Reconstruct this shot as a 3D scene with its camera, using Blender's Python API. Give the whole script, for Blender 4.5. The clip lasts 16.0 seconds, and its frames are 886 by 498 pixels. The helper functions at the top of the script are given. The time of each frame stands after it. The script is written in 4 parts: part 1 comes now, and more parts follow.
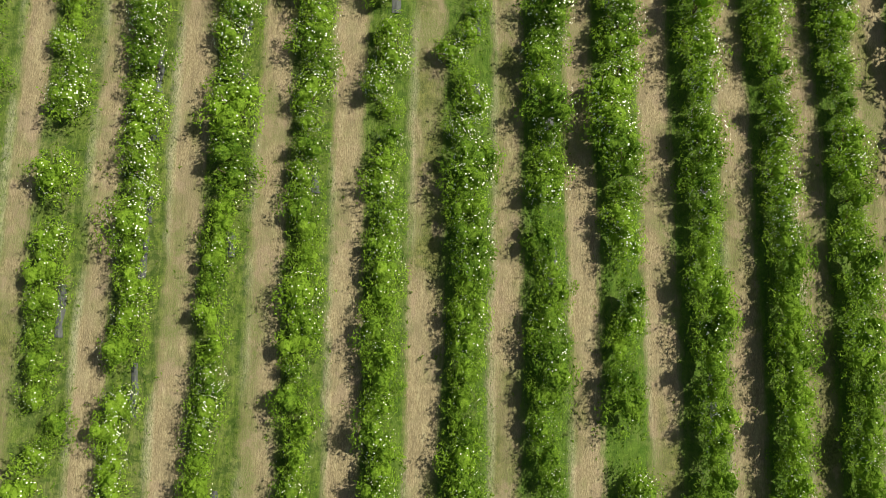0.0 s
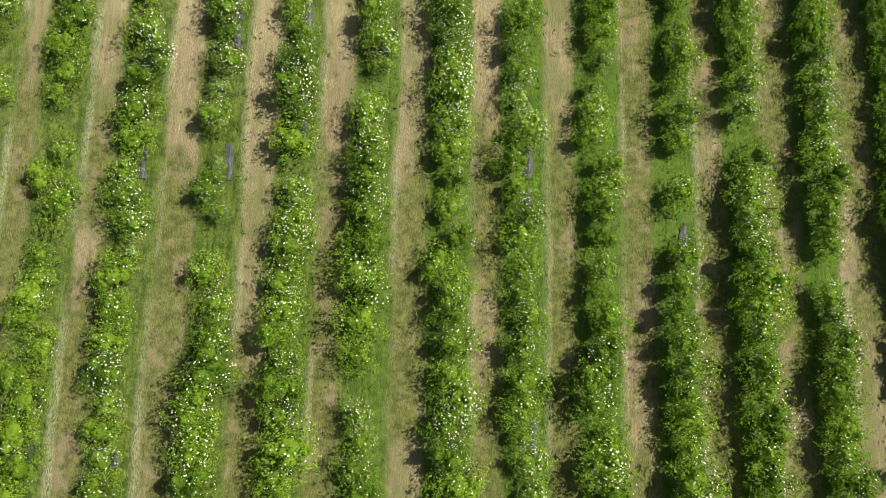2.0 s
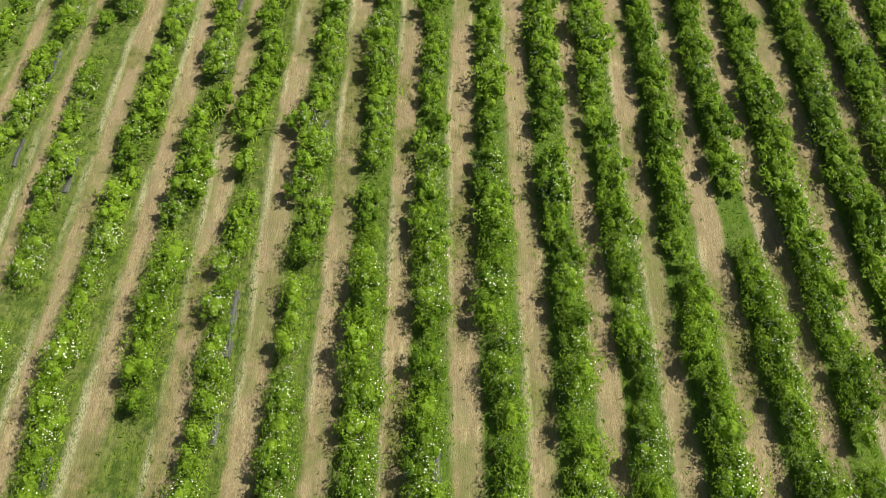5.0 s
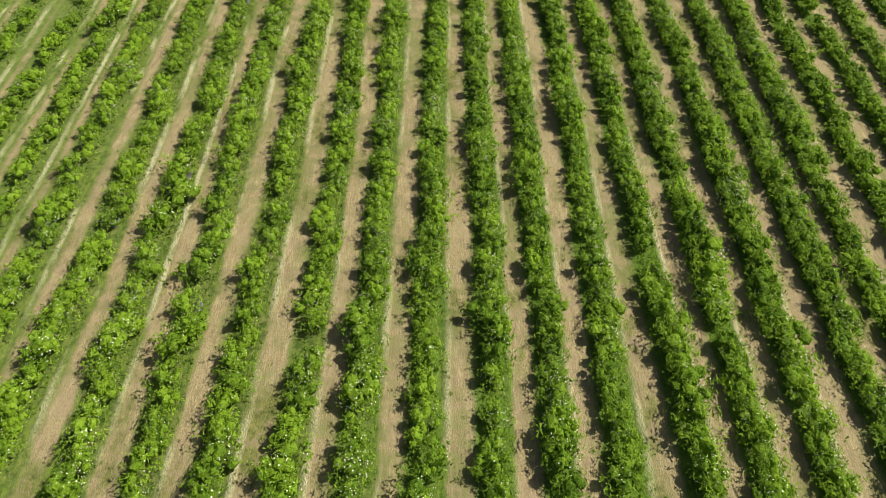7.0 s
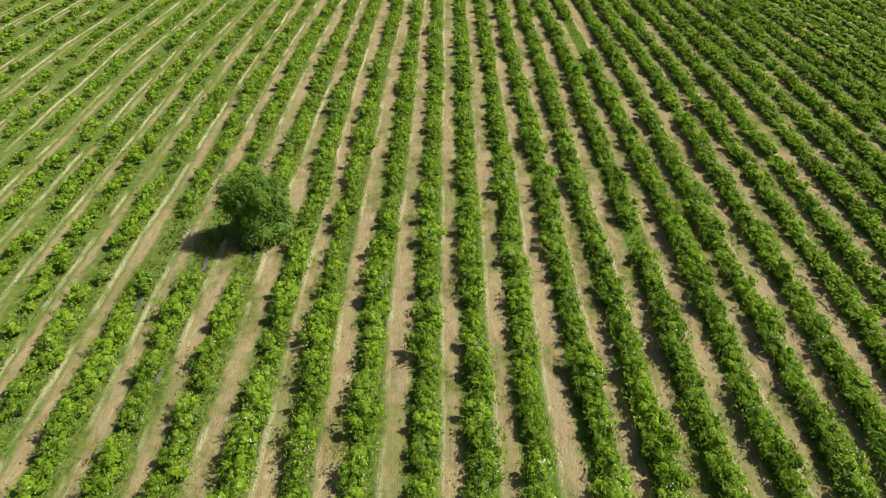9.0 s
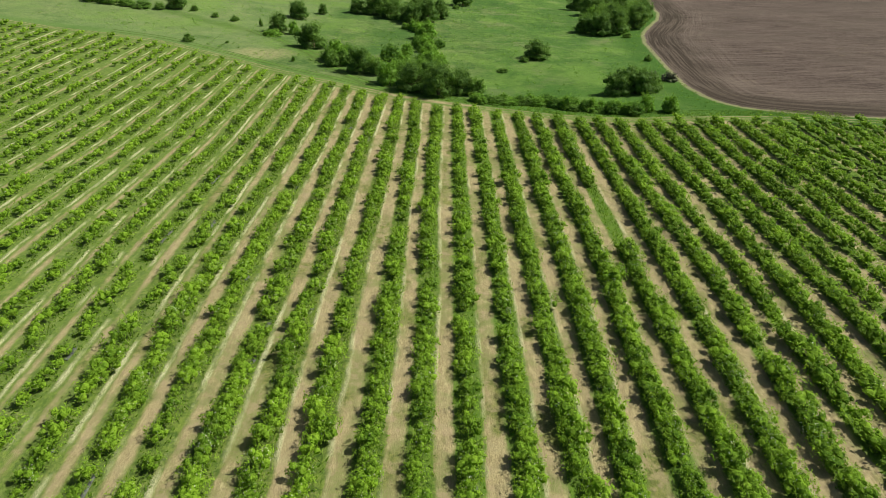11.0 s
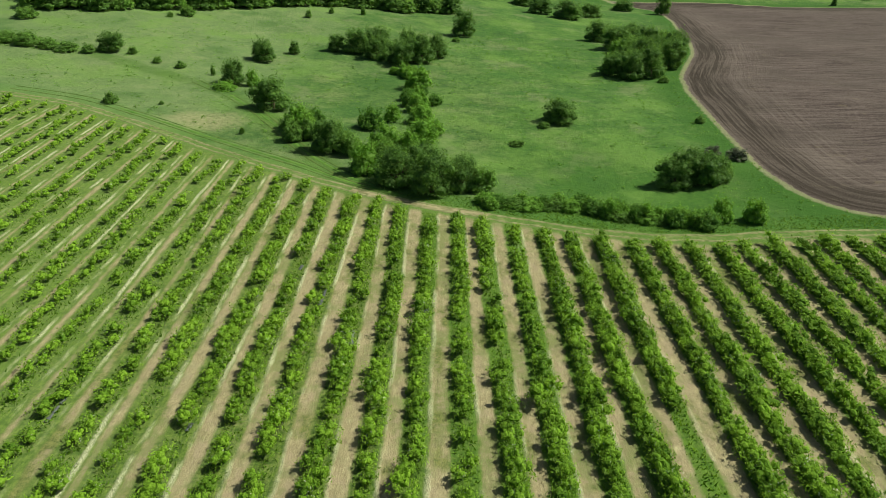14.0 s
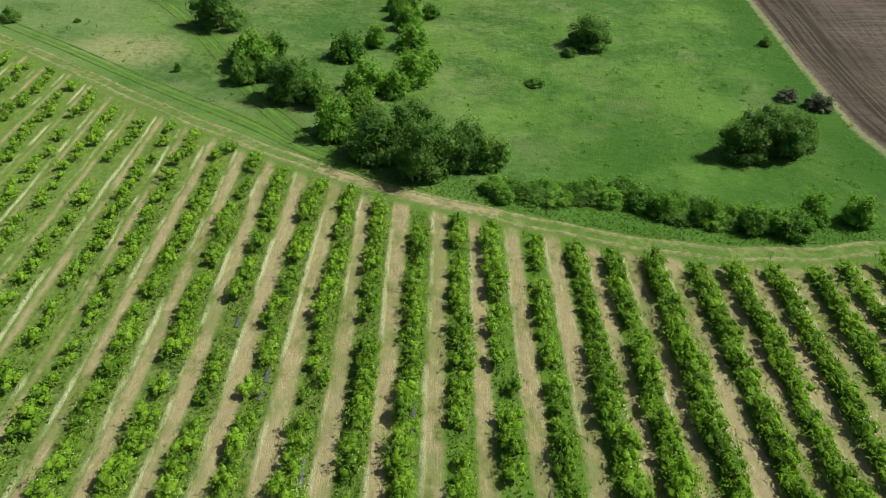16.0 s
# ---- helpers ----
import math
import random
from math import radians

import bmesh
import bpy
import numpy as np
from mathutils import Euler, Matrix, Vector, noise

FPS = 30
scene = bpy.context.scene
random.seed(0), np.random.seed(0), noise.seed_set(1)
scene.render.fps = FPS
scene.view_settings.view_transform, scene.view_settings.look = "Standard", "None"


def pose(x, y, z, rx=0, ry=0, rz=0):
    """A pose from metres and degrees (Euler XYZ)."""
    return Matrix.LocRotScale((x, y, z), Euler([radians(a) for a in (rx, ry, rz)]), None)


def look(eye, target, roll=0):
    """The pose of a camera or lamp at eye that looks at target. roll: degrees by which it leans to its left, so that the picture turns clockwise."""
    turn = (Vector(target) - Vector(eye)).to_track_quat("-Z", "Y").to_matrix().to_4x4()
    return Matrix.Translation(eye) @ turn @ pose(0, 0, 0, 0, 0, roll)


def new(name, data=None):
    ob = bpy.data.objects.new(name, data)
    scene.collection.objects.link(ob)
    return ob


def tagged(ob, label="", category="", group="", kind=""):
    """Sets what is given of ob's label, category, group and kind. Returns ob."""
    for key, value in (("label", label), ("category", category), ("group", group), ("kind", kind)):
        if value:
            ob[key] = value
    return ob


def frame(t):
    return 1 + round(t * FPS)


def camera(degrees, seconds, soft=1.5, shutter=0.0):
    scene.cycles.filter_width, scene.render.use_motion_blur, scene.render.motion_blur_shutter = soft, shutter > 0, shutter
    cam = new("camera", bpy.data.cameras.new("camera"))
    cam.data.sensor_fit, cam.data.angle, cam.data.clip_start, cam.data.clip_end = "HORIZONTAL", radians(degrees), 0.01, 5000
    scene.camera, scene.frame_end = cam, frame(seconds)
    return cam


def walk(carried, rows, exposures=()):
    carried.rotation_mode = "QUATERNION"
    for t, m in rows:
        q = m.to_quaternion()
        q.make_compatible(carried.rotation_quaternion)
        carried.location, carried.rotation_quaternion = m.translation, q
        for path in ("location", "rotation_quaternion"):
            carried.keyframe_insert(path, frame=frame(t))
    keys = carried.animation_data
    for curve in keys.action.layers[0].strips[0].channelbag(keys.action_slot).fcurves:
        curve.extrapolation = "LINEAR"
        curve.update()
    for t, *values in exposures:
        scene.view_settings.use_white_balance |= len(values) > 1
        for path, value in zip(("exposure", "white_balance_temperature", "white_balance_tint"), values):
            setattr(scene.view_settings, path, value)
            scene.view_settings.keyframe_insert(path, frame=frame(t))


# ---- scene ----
# ---------------- camera and its flight ----------------
cam = camera(63.5, 16.0, soft=0.6)
PATH = [
    (0.0, 0.17, 1.56, 27.07, -81.55, 2.5, 0.8), (0.2, 0.15, 3.73, 27.07, -81.48, 2.42, 0.77), (0.5, 0.13, 6.98, 27.06, -81.54, 2.31, 0.73),
    (1.0, 0.09, 12.41, 27.04, -81.44, 2.11, 0.67), (1.5, 0.05, 17.83, 27.02, -81.31, 1.91, 0.6), (1.6, 0.04, 18.92, 27.02, -81.15, 1.88, 0.59),
    (1.7, 0.03, 20.01, 27.01, -81.2, 1.84, 0.57), (1.9, 0.01, 22.18, 27.01, -81.13, 1.76, 0.55), (2.0, 0.01, 23.26, 27.0, -81.17, 1.72, 0.53),
    (2.3, -0.01, 26.56, 26.98, -81.24, 1.65, 0.5), (2.5, -0.02, 28.75, 26.96, -81.11, 1.6, 0.47), (2.6, -0.02, 29.85, 26.95, -80.12, 1.58, 0.46),
    (2.7, -0.03, 30.95, 26.94, -76.99, 1.55, 0.45), (2.8, -0.04, 32.05, 26.93, -74.19, 1.53, 0.43), (2.9, -0.04, 33.15, 26.92, -71.26, 1.5, 0.42),
    (3.0, -0.05, 34.25, 26.91, -70.47, 1.48, 0.41), (3.4, -0.08, 38.64, 26.88, -70.32, 1.38, 0.35), (3.5, -0.08, 39.74, 26.87, -69.42, 1.36, 0.34),
    (3.6, -0.08, 40.84, 26.86, -66.73, 1.34, 0.33), (3.7, -0.09, 41.94, 26.85, -64.59, 1.31, 0.32), (4.0, -0.1, 45.24, 26.82, -64.51, 1.24, 0.28),
    (4.2, -0.1, 47.45, 26.81, -63.72, 1.22, 0.26), (4.4, -0.11, 49.65, 26.8, -60.97, 1.19, 0.24), (4.5, -0.11, 50.76, 26.8, -59.89, 1.18, 0.23),
    (4.7, -0.11, 52.97, 26.79, -59.69, 1.15, 0.21), (6.8, -0.12, 76.19, 26.7, -50.64, 0.99, 0.02), (7.0, -0.12, 78.4, 26.69, -48.63, 0.99, 0.0),
    (7.2, -0.12, 80.62, 26.68, -45.98, 0.99, -0.02), (7.5, -0.11, 83.94, 26.68, -45.1, 0.99, -0.04), (7.7, -0.11, 86.15, 26.67, -43.62, 0.99, -0.06),
    (7.8, -0.11, 87.25, 26.67, -42.27, 0.99, -0.07), (7.9, -0.11, 88.36, 26.67, -41.19, 0.99, -0.08), (8.0, -0.11, 89.47, 26.67, -41.15, 0.99, -0.09),
    (8.5, -0.08, 95.01, 26.67, -41.09, 1.0, -0.13), (8.8, -0.07, 98.33, 26.68, -39.85, 1.0, -0.16), (8.9, -0.06, 99.43, 26.68, -38.48, 1.01, -0.17),
    (9.0, -0.06, 100.54, 26.68, -36.77, 1.01, -0.17), (9.3, -0.04, 103.86, 26.68, -35.36, 1.01, -0.2), (9.5, -0.03, 106.07, 26.68, -35.19, 1.01, -0.22),
    (9.7, -0.02, 108.29, 26.69, -34.8, 1.02, -0.24), (10.0, -0.0, 111.61, 26.69, -31.42, 1.02, -0.26), (10.2, 0.0, 113.82, 26.7, -30.17, 1.02, -0.28),
    (12.3, 0.04, 137.02, 26.78, -29.38, 1.02, -0.4), (12.5, 0.04, 139.22, 26.79, -29.39, 1.02, -0.4), (13.0, 0.03, 144.73, 26.82, -29.39, 1.03, -0.4),
    (13.5, 0.03, 150.24, 26.85, -29.41, 1.03, -0.4), (14.0, 0.03, 155.75, 26.88, -29.41, 1.03, -0.4), (14.1, 0.03, 156.85, 26.89, -29.38, 1.03, -0.38),
    (14.5, 0.02, 161.25, 26.92, -29.41, 1.03, -0.32), (14.6, 0.02, 162.34, 26.92, -29.98, 1.03, -0.31), (15.0, 0.01, 166.74, 26.95, -32.64, 1.02, -0.25),
    (15.3, -0.0, 170.04, 26.97, -32.97, 1.02, -0.21), (15.4, -0.0, 171.13, 26.98, -35.7, 1.02, -0.19), (15.5, -0.01, 172.23, 26.99, -38.65, 1.02, -0.18),
    (16.0, -0.02, 177.73, 27.02, -40.31, 1.02, -0.1),
]
walk(cam, [(t, pose(x, y, z, 90 + p, 0, yaw) @ pose(0, 0, 0, 0, 0, roll)) for t, x, y, z, p, yaw, roll in PATH],
     exposures=[(0, 0.24, 7350, -6), (4.7, 0.33, 7600, -6), (9.5, 0.37, 7800, -6), (12.3, 0.32, 7250, -20), (16, 0.28, 7150, -20)])

# ---------------- sky and sun ----------------
SUN_DIR = Vector((0.92, 0.37, 1.04)).normalized()   # from the ground towards the sun
world = bpy.data.worlds.new("world")
scene.world = world
world.use_nodes = True
wn = world.node_tree.nodes
sky = wn.new("ShaderNodeTexSky")
sky.sky_type, sky.sun_disc = "NISHITA", False
sky.dust_density = 3.0
sky.sun_elevation = math.asin(SUN_DIR.z)
sky.sun_rotation = math.atan2(SUN_DIR.x, SUN_DIR.y)
wn["Background"].inputs["Strength"].default_value = 0.050
world.node_tree.links.new(sky.outputs[0], wn["Background"].inputs["Color"])
sun = new("sun", bpy.data.lights.new("sun", "SUN"))
sun.data.energy, sun.data.angle, sun.data.color = 4.55, radians(2.0), (1.0, 0.95, 0.86)
sun.matrix_world = look(SUN_DIR * 100, (0, 0, 0))


# ---------------- node helpers ----------------
class Nodes:
    def __init__(self, name):
        self.mat = bpy.data.materials.new(name)
        self.mat.use_nodes = True
        self.tree = self.mat.node_tree
        self.tree.nodes.clear()
        self.out = self.tree.nodes.new("ShaderNodeOutputMaterial")

    def add(self, kind, ins=None):
        n = self.tree.nodes.new(kind)
        for k, v in (ins or {}).items():
            self.feed(n.inputs[k], v)
        return n

    def feed(self, socket, v):
        if isinstance(v, bpy.types.NodeSocket):
            self.tree.links.new(v, socket)
        elif isinstance(v, (tuple, list)) and len(v) == 3 and len(socket.default_value) == 4:
            socket.default_value = (*v, 1)
        else:
            socket.default_value = v

    def math(self, op, a, b=0.0, c=0.0):
        n = self.tree.nodes.new("ShaderNodeMath")
        n.operation = op
        for i, v in enumerate((a, b, c)):
            self.feed(n.inputs[i], v)
        return n.outputs[0]

    def step(self, v, lo, hi, a=0.0, b=1.0):
        n = self.add("ShaderNodeMapRange", {"Value": v, "From Min": lo, "From Max": hi, "To Min": a, "To Max": b})
        n.interpolation_type = "SMOOTHSTEP"
        return n.outputs[0]

    def mix(self, f, a, b):
        n = self.add("ShaderNodeMix")
        n.data_type = "RGBA"
        self.feed(n.inputs[0], f), self.feed(n.inputs[6], a), self.feed(n.inputs[7], b)
        return n.outputs[2]

    def place(self, scale=(1, 1, 1)):
        co = self.add("ShaderNodeTexCoord").outputs["Object"]
        return self.add("ShaderNodeMapping", {"Vector": co, "Scale": scale}).outputs[0]

    def noise(self, scale, detail=3.0, at=None, rough=0.55):
        ins = {"Scale": scale, "Detail": detail, "Roughness": rough}
        ins["Vector"] = at if at is not None else self.place()
        return self.add("ShaderNodeTexNoise", ins).outputs["Fac"]

    def attr(self, name):
        n = self.add("ShaderNodeAttribute")
        n.attribute_name = name
        return n.outputs["Fac"]

    def bsdf(self, colour, rough=0.9, height=None, strength=0.4, distance=0.05, translucent=None, share=0.3):
        b = self.add("ShaderNodeBsdfPrincipled", {"Base Color": colour, "Roughness": rough})
        b.inputs["Specular IOR Level"].default_value = 0.12
        if height is not None:
            bump = self.add("ShaderNodeBump", {"Height": height, "Strength": strength, "Distance": distance})
            self.feed(b.inputs["Normal"], bump.outputs[0])
        shader = b.outputs[0]
        if translucent is not None:
            tr = self.add("ShaderNodeBsdfTranslucent", {"Color": translucent}).outputs[0]
            shader = self.add("ShaderNodeMixShader", {0: share, 1: shader, 2: tr}).outputs[0]
        self.feed(self.out.inputs[0], shader)
        return self.mat


# ---------------- materials ----------------
def leaf_material(name, deep, bright, glow, share=0.35, rough=0.55, grain_scale=14.0):
    """Leaves: hue drifts from leaf to leaf, from plant to plant and softly over the ground."""
    n = Nodes(name)
    isle = n.add("ShaderNodeNewGeometry").outputs["Random Per Island"]
    tone = n.attr("tone")
    drift = n.noise(2.0, 3.0)
    fleck = n.noise(grain_scale * 2.2, 2.0)
    f = n.math("ADD", n.math("MULTIPLY", isle, 0.16), n.math("ADD", n.math("MULTIPLY", tone, 0.45), n.math("MULTIPLY", drift, 1.0)))
    f = n.math("ADD", f, n.math("MULTIPLY", n.math("SUBTRACT", fleck, 0.36), 0.66))
    grain = n.noise(grain_scale, 2.0)
    f = n.step(n.math("ADD", f, n.math("MULTIPLY", n.math("SUBTRACT", grain, 0.5), 0.7)), 0.38, 1.28)
    colour = n.mix(f, deep, bright)
    return n.bsdf(colour, rough, fleck, 0.7, 0.06, translucent=n.mix(f, tuple(c * 1.1 for c in deep), glow), share=share)


def plain_material(name, a, b, scale=6.0, rough=0.85, bump=0.3, stretch=(1, 1, 1)):
    n = Nodes(name)
    at = n.place(stretch)
    f = n.noise(scale, 4.0, at)
    g = n.noise(scale * 0.13, 2.0, at)
    return n.bsdf(n.mix(n.step(n.math("ADD", f, n.math("MULTIPLY", g, 0.6)), 0.5, 1.1), a, b), rough, f, bump, 0.02)


def ground_material():
    """Mown strips between the rows, grass under them, a beaten track, meadow and a ploughed field."""
    n = Nodes("ground_soil_and_grass")
    u, edge, plough, lane = n.attr("row"), n.attr("edge"), n.attr("plough"), n.attr("lane")
    fine, mid, broad = n.noise(9.0, 5.0), n.noise(1.1, 3.0), n.noise(0.16, 3.0)
    along = n.noise(1.0, 5.0, n.place((7.0, 0.9, 2.0)), 0.65)
    straw = n.noise(1.0, 5.0, n.place((22.0, 9.0, 4.0)), 0.7)
    long_drift = n.noise(1.0, 2.0, n.place((0.37, 0.11, 1.0)))
    east = n.add("ShaderNodeSeparateXYZ", {0: n.place()}).outputs[0]
    # strips
    signed = n.math("SUBTRACT", n.math("FRACT", u), 0.5)
    fr = n.math("MULTIPLY", n.math("ABSOLUTE", n.math("SUBTRACT", n.math("FRACT", u), 0.5)), 2.0)
    ragged = n.math("ADD", fr, n.math("ADD", n.math("MULTIPLY", n.math("SUBTRACT", along, 0.5), 0.34),
                                      n.math("ADD", n.math("MULTIPLY", n.math("SUBTRACT", long_drift, 0.5), 0.35), n.math("MULTIPLY", n.math("SUBTRACT", mid, 0.5), 0.3))))
    ragged = n.math("ADD", ragged, n.step(east, -6.0, -30.0, 0.0, 0.30))
    ragged = n.math("SUBTRACT", ragged, n.step(east, 8.0, 22.0, 0.0, 0.22))
    bare = n.step(ragged, 0.53, 0.26)
    seam = n.math("ADD", fr, n.math("ADD", n.math("MULTIPLY", n.math("SUBTRACT", long_drift, 0.5), 0.3), n.math("MULTIPLY", n.math("SUBTRACT", mid, 0.5), 0.16)))
    line = n.math("MULTIPLY", n.step(seam, 0.24, 0.40), n.step(seam, 0.60, 0.44))
    line = n.math("MULTIPLY", line, n.step(signed, 0.05, -0.12, 0.06, 1.0))
    line = n.math("MULTIPLY", line, n.math("MULTIPLY", n.step(n.noise(1.0, 4.0, n.place((0.6, 0.22, 1.0))), 0.42, 0.64), n.step(straw, 0.34, 0.60, 0.25, 1.0)))
    line = n.math("MULTIPLY", line, n.step(n.add("ShaderNodeSeparateXYZ", {0: n.place()}).outputs[1], 35.0, 95.0, 0.5, 1.0))
    tangle_grain = n.noise(3.0, 6.0, None, 0.72)
    streak = n.noise(1.0, 6.0, n.place((4.5, 1.1, 2.0)), 0.75)
    line = n.math("MULTIPLY", line, n.step(edge, 0.0, -1.5))
    soil = n.mix(n.step(straw, 0.32, 0.72), (0.222, 0.172, 0.112), (0.415, 0.338, 0.226))
    soil = n.mix(n.math("MULTIPLY", n.step(streak, 0.50, 0.36), 0.5), soil, (0.165, 0.128, 0.092))
    soil = n.mix(n.math("MULTIPLY", n.step(streak, 0.54, 0.68), 0.6), soil, (0.52, 0.45, 0.30))
    soil = n.mix(n.math("MULTIPLY", n.step(mid, 0.42, 0.7), 0.45), soil, (0.335, 0.285, 0.195))
    weeds = n.math("MULTIPLY", n.step(n.math("ADD", n.math("MULTIPLY", long_drift, 0.7), n.math("MULTIPLY", mid, 0.3)), 0.47, 0.60),
                   n.step(straw, 0.3, 0.62))
    soil = n.mix(n.math("MULTIPLY", weeds, 0.85), soil, (0.125, 0.165, 0.045))
    soil = n.mix(n.math("MULTIPLY", n.step(n.noise(0.55, 4.0, None, 0.65), 0.5, 0.68), 0.55), soil, (0.225, 0.175, 0.120))
    # strip overgrown in stretches, most near the start; shade there is painted in too
    north = n.add("ShaderNodeSeparateXYZ", {0: n.place()}).outputs[1]
    patch = n.math("ADD", n.noise(1.0, 4.0, n.place((0.33, 0.16, 1.0)), 0.6), n.math("MULTIPLY", n.math("MULTIPLY", n.step(north, 13.0, 19.0), n.step(n.math("SUBTRACT", north, n.step(east, 0.0, 10.0, 0.0, 8.0)), 33.0, 28.0)), 0.17))
    tangle = n.mix(n.step(n.math("ADD", n.math("MULTIPLY", tangle_grain, 0.6), n.math("MULTIPLY", straw, 0.4)), 0.4, 0.62), (0.070, 0.092, 0.026), (0.205, 0.205, 0.075))
    soil = n.mix(n.math("MULTIPLY", n.step(patch, 0.52, 0.66), 0.9), soil, tangle)
    # band of paler soil left of the flight line
    soil = n.mix(n.math("MULTIPLY", n.math("MULTIPLY", n.step(north, 33.0, 38.0), n.step(north, 52.0, 44.0)), n.math("MULTIPLY", n.step(east, 6.0, -6.0), n.step(streak, 0.3, 0.6, 0.2, 0.55))), soil, (0.50, 0.42, 0.29))
    pink = n.noise(0.8, 5.0, None, 0.7)
    soil = n.mix(n.math("MULTIPLY", n.step(pink, 0.52, 0.64), 0.55), soil, (0.330, 0.245, 0.190))
    soil = n.mix(n.math("MULTIPLY", line, 0.7), soil, (0.60, 0.54, 0.40))
    sward = n.mix(n.step(along, 0.3, 0.72), (0.062, 0.100, 0.018), (0.165, 0.215, 0.048))
    sward = n.mix(n.math("MULTIPLY", n.step(straw, 0.5, 0.75), 0.35), sward, (0.25, 0.24, 0.10))
    sward = n.mix(n.math("MULTIPLY", n.step(n.math("ADD", n.math("MULTIPLY", mid, 0.6), n.math("MULTIPLY", straw, 0.4)), 0.46, 0.66), 0.6), sward, (0.215, 0.205, 0.105))
    sward = n.mix(n.math("MULTIPLY", n.step(n.noise(2.6, 5.0, None, 0.7), 0.54, 0.40), 0.75), sward, (0.040, 0.075, 0.016))
    sward = n.mix(n.math("MULTIPLY", n.step(n.noise(3.7, 5.0, None, 0.7), 0.55, 0.68), 0.6), sward, (0.20, 0.27, 0.06))
    sward = n.mix(n.math("MULTIPLY", n.step(fine, 0.5, 0.34), 0.5), sward, (0.035, 0.060, 0.014))
    sward = n.mix(n.math("MULTIPLY", n.step(east, -6.0, -32.0), 0.35), sward, (0.165, 0.235, 0.068))
    sward = n.mix(n.math("MULTIPLY", n.step(n.math("ADD", east, n.math("MULTIPLY", broad, 8.0)), -6.0, 8.0), n.step(along, 0.35, 0.6, 0.25, 0.6)), sward, (0.088, 0.172, 0.024))
    field = n.mix(bare, sward, soil)
    field = n.mix(n.math("MULTIPLY", line, n.step(east, -3.0, -14.0, 0.45, 0.95)), field, (0.60, 0.56, 0.42))
    # meadow; extra blue in the turf colours stands in for distance haze
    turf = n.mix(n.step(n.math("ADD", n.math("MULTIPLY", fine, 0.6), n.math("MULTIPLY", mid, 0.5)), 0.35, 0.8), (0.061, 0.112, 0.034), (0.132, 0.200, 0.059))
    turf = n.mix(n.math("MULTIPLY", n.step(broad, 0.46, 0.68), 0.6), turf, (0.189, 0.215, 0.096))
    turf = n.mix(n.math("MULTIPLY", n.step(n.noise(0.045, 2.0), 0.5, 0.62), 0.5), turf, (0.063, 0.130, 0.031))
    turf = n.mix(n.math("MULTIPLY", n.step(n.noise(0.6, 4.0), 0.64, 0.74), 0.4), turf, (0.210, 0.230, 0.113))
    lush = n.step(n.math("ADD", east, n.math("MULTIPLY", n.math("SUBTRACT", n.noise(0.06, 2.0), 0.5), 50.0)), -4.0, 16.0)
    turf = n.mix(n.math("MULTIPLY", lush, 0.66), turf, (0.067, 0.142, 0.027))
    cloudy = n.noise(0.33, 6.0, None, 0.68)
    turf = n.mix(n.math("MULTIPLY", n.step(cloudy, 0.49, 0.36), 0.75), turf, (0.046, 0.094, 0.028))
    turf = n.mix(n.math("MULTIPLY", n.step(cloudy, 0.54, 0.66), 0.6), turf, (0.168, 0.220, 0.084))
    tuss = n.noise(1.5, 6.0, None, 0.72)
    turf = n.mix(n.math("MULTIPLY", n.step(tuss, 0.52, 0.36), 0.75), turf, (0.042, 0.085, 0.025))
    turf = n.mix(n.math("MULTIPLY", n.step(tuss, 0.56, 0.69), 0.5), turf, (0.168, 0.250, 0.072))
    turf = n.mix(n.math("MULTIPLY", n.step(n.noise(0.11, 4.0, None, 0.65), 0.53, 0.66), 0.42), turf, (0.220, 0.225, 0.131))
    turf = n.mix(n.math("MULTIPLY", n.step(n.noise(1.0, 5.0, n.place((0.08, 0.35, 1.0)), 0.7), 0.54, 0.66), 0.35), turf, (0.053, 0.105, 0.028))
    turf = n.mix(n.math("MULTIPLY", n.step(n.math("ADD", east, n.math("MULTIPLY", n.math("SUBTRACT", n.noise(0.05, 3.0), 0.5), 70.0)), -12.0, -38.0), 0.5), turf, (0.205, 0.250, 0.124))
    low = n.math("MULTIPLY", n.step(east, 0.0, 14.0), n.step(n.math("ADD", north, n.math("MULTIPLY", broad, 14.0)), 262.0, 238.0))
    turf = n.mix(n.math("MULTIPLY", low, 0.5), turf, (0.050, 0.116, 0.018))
    # broad lighter and darker turf, painted in for lit and shaded slopes
    slope_tone = n.noise(0.085, 4.0, None, 0.6)
    turf = n.mix(n.math("MULTIPLY", n.step(slope_tone, 0.50, 0.66), 0.5), turf, (0.157, 0.245, 0.061))
    turf = n.mix(n.math("MULTIPLY", n.step(slope_tone, 0.47, 0.34), 0.5), turf, (0.048, 0.108, 0.028))
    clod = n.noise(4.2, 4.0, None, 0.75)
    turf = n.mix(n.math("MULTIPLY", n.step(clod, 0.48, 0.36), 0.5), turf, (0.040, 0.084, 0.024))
    # a worn, straw-coloured knoll
    axes = n.add("ShaderNodeSeparateXYZ", {0: n.place()}).outputs
    knoll = n.math("ADD", n.math("POWER", n.math("DIVIDE", n.math("SUBTRACT", axes[0], -33.5), 7.0), 2.0), n.math("POWER", n.math("DIVIDE", n.math("SUBTRACT", axes[1], 246.0), 4.5), 2.0))
    worn = n.math("MULTIPLY", n.step(n.math("ADD", knoll, n.math("MULTIPLY", cloudy, 2.0)), 2.2, 0.9), n.step(tuss, 0.35, 0.6, 0.4, 0.85))
    turf = n.mix(worn, turf, (0.30, 0.275, 0.165))
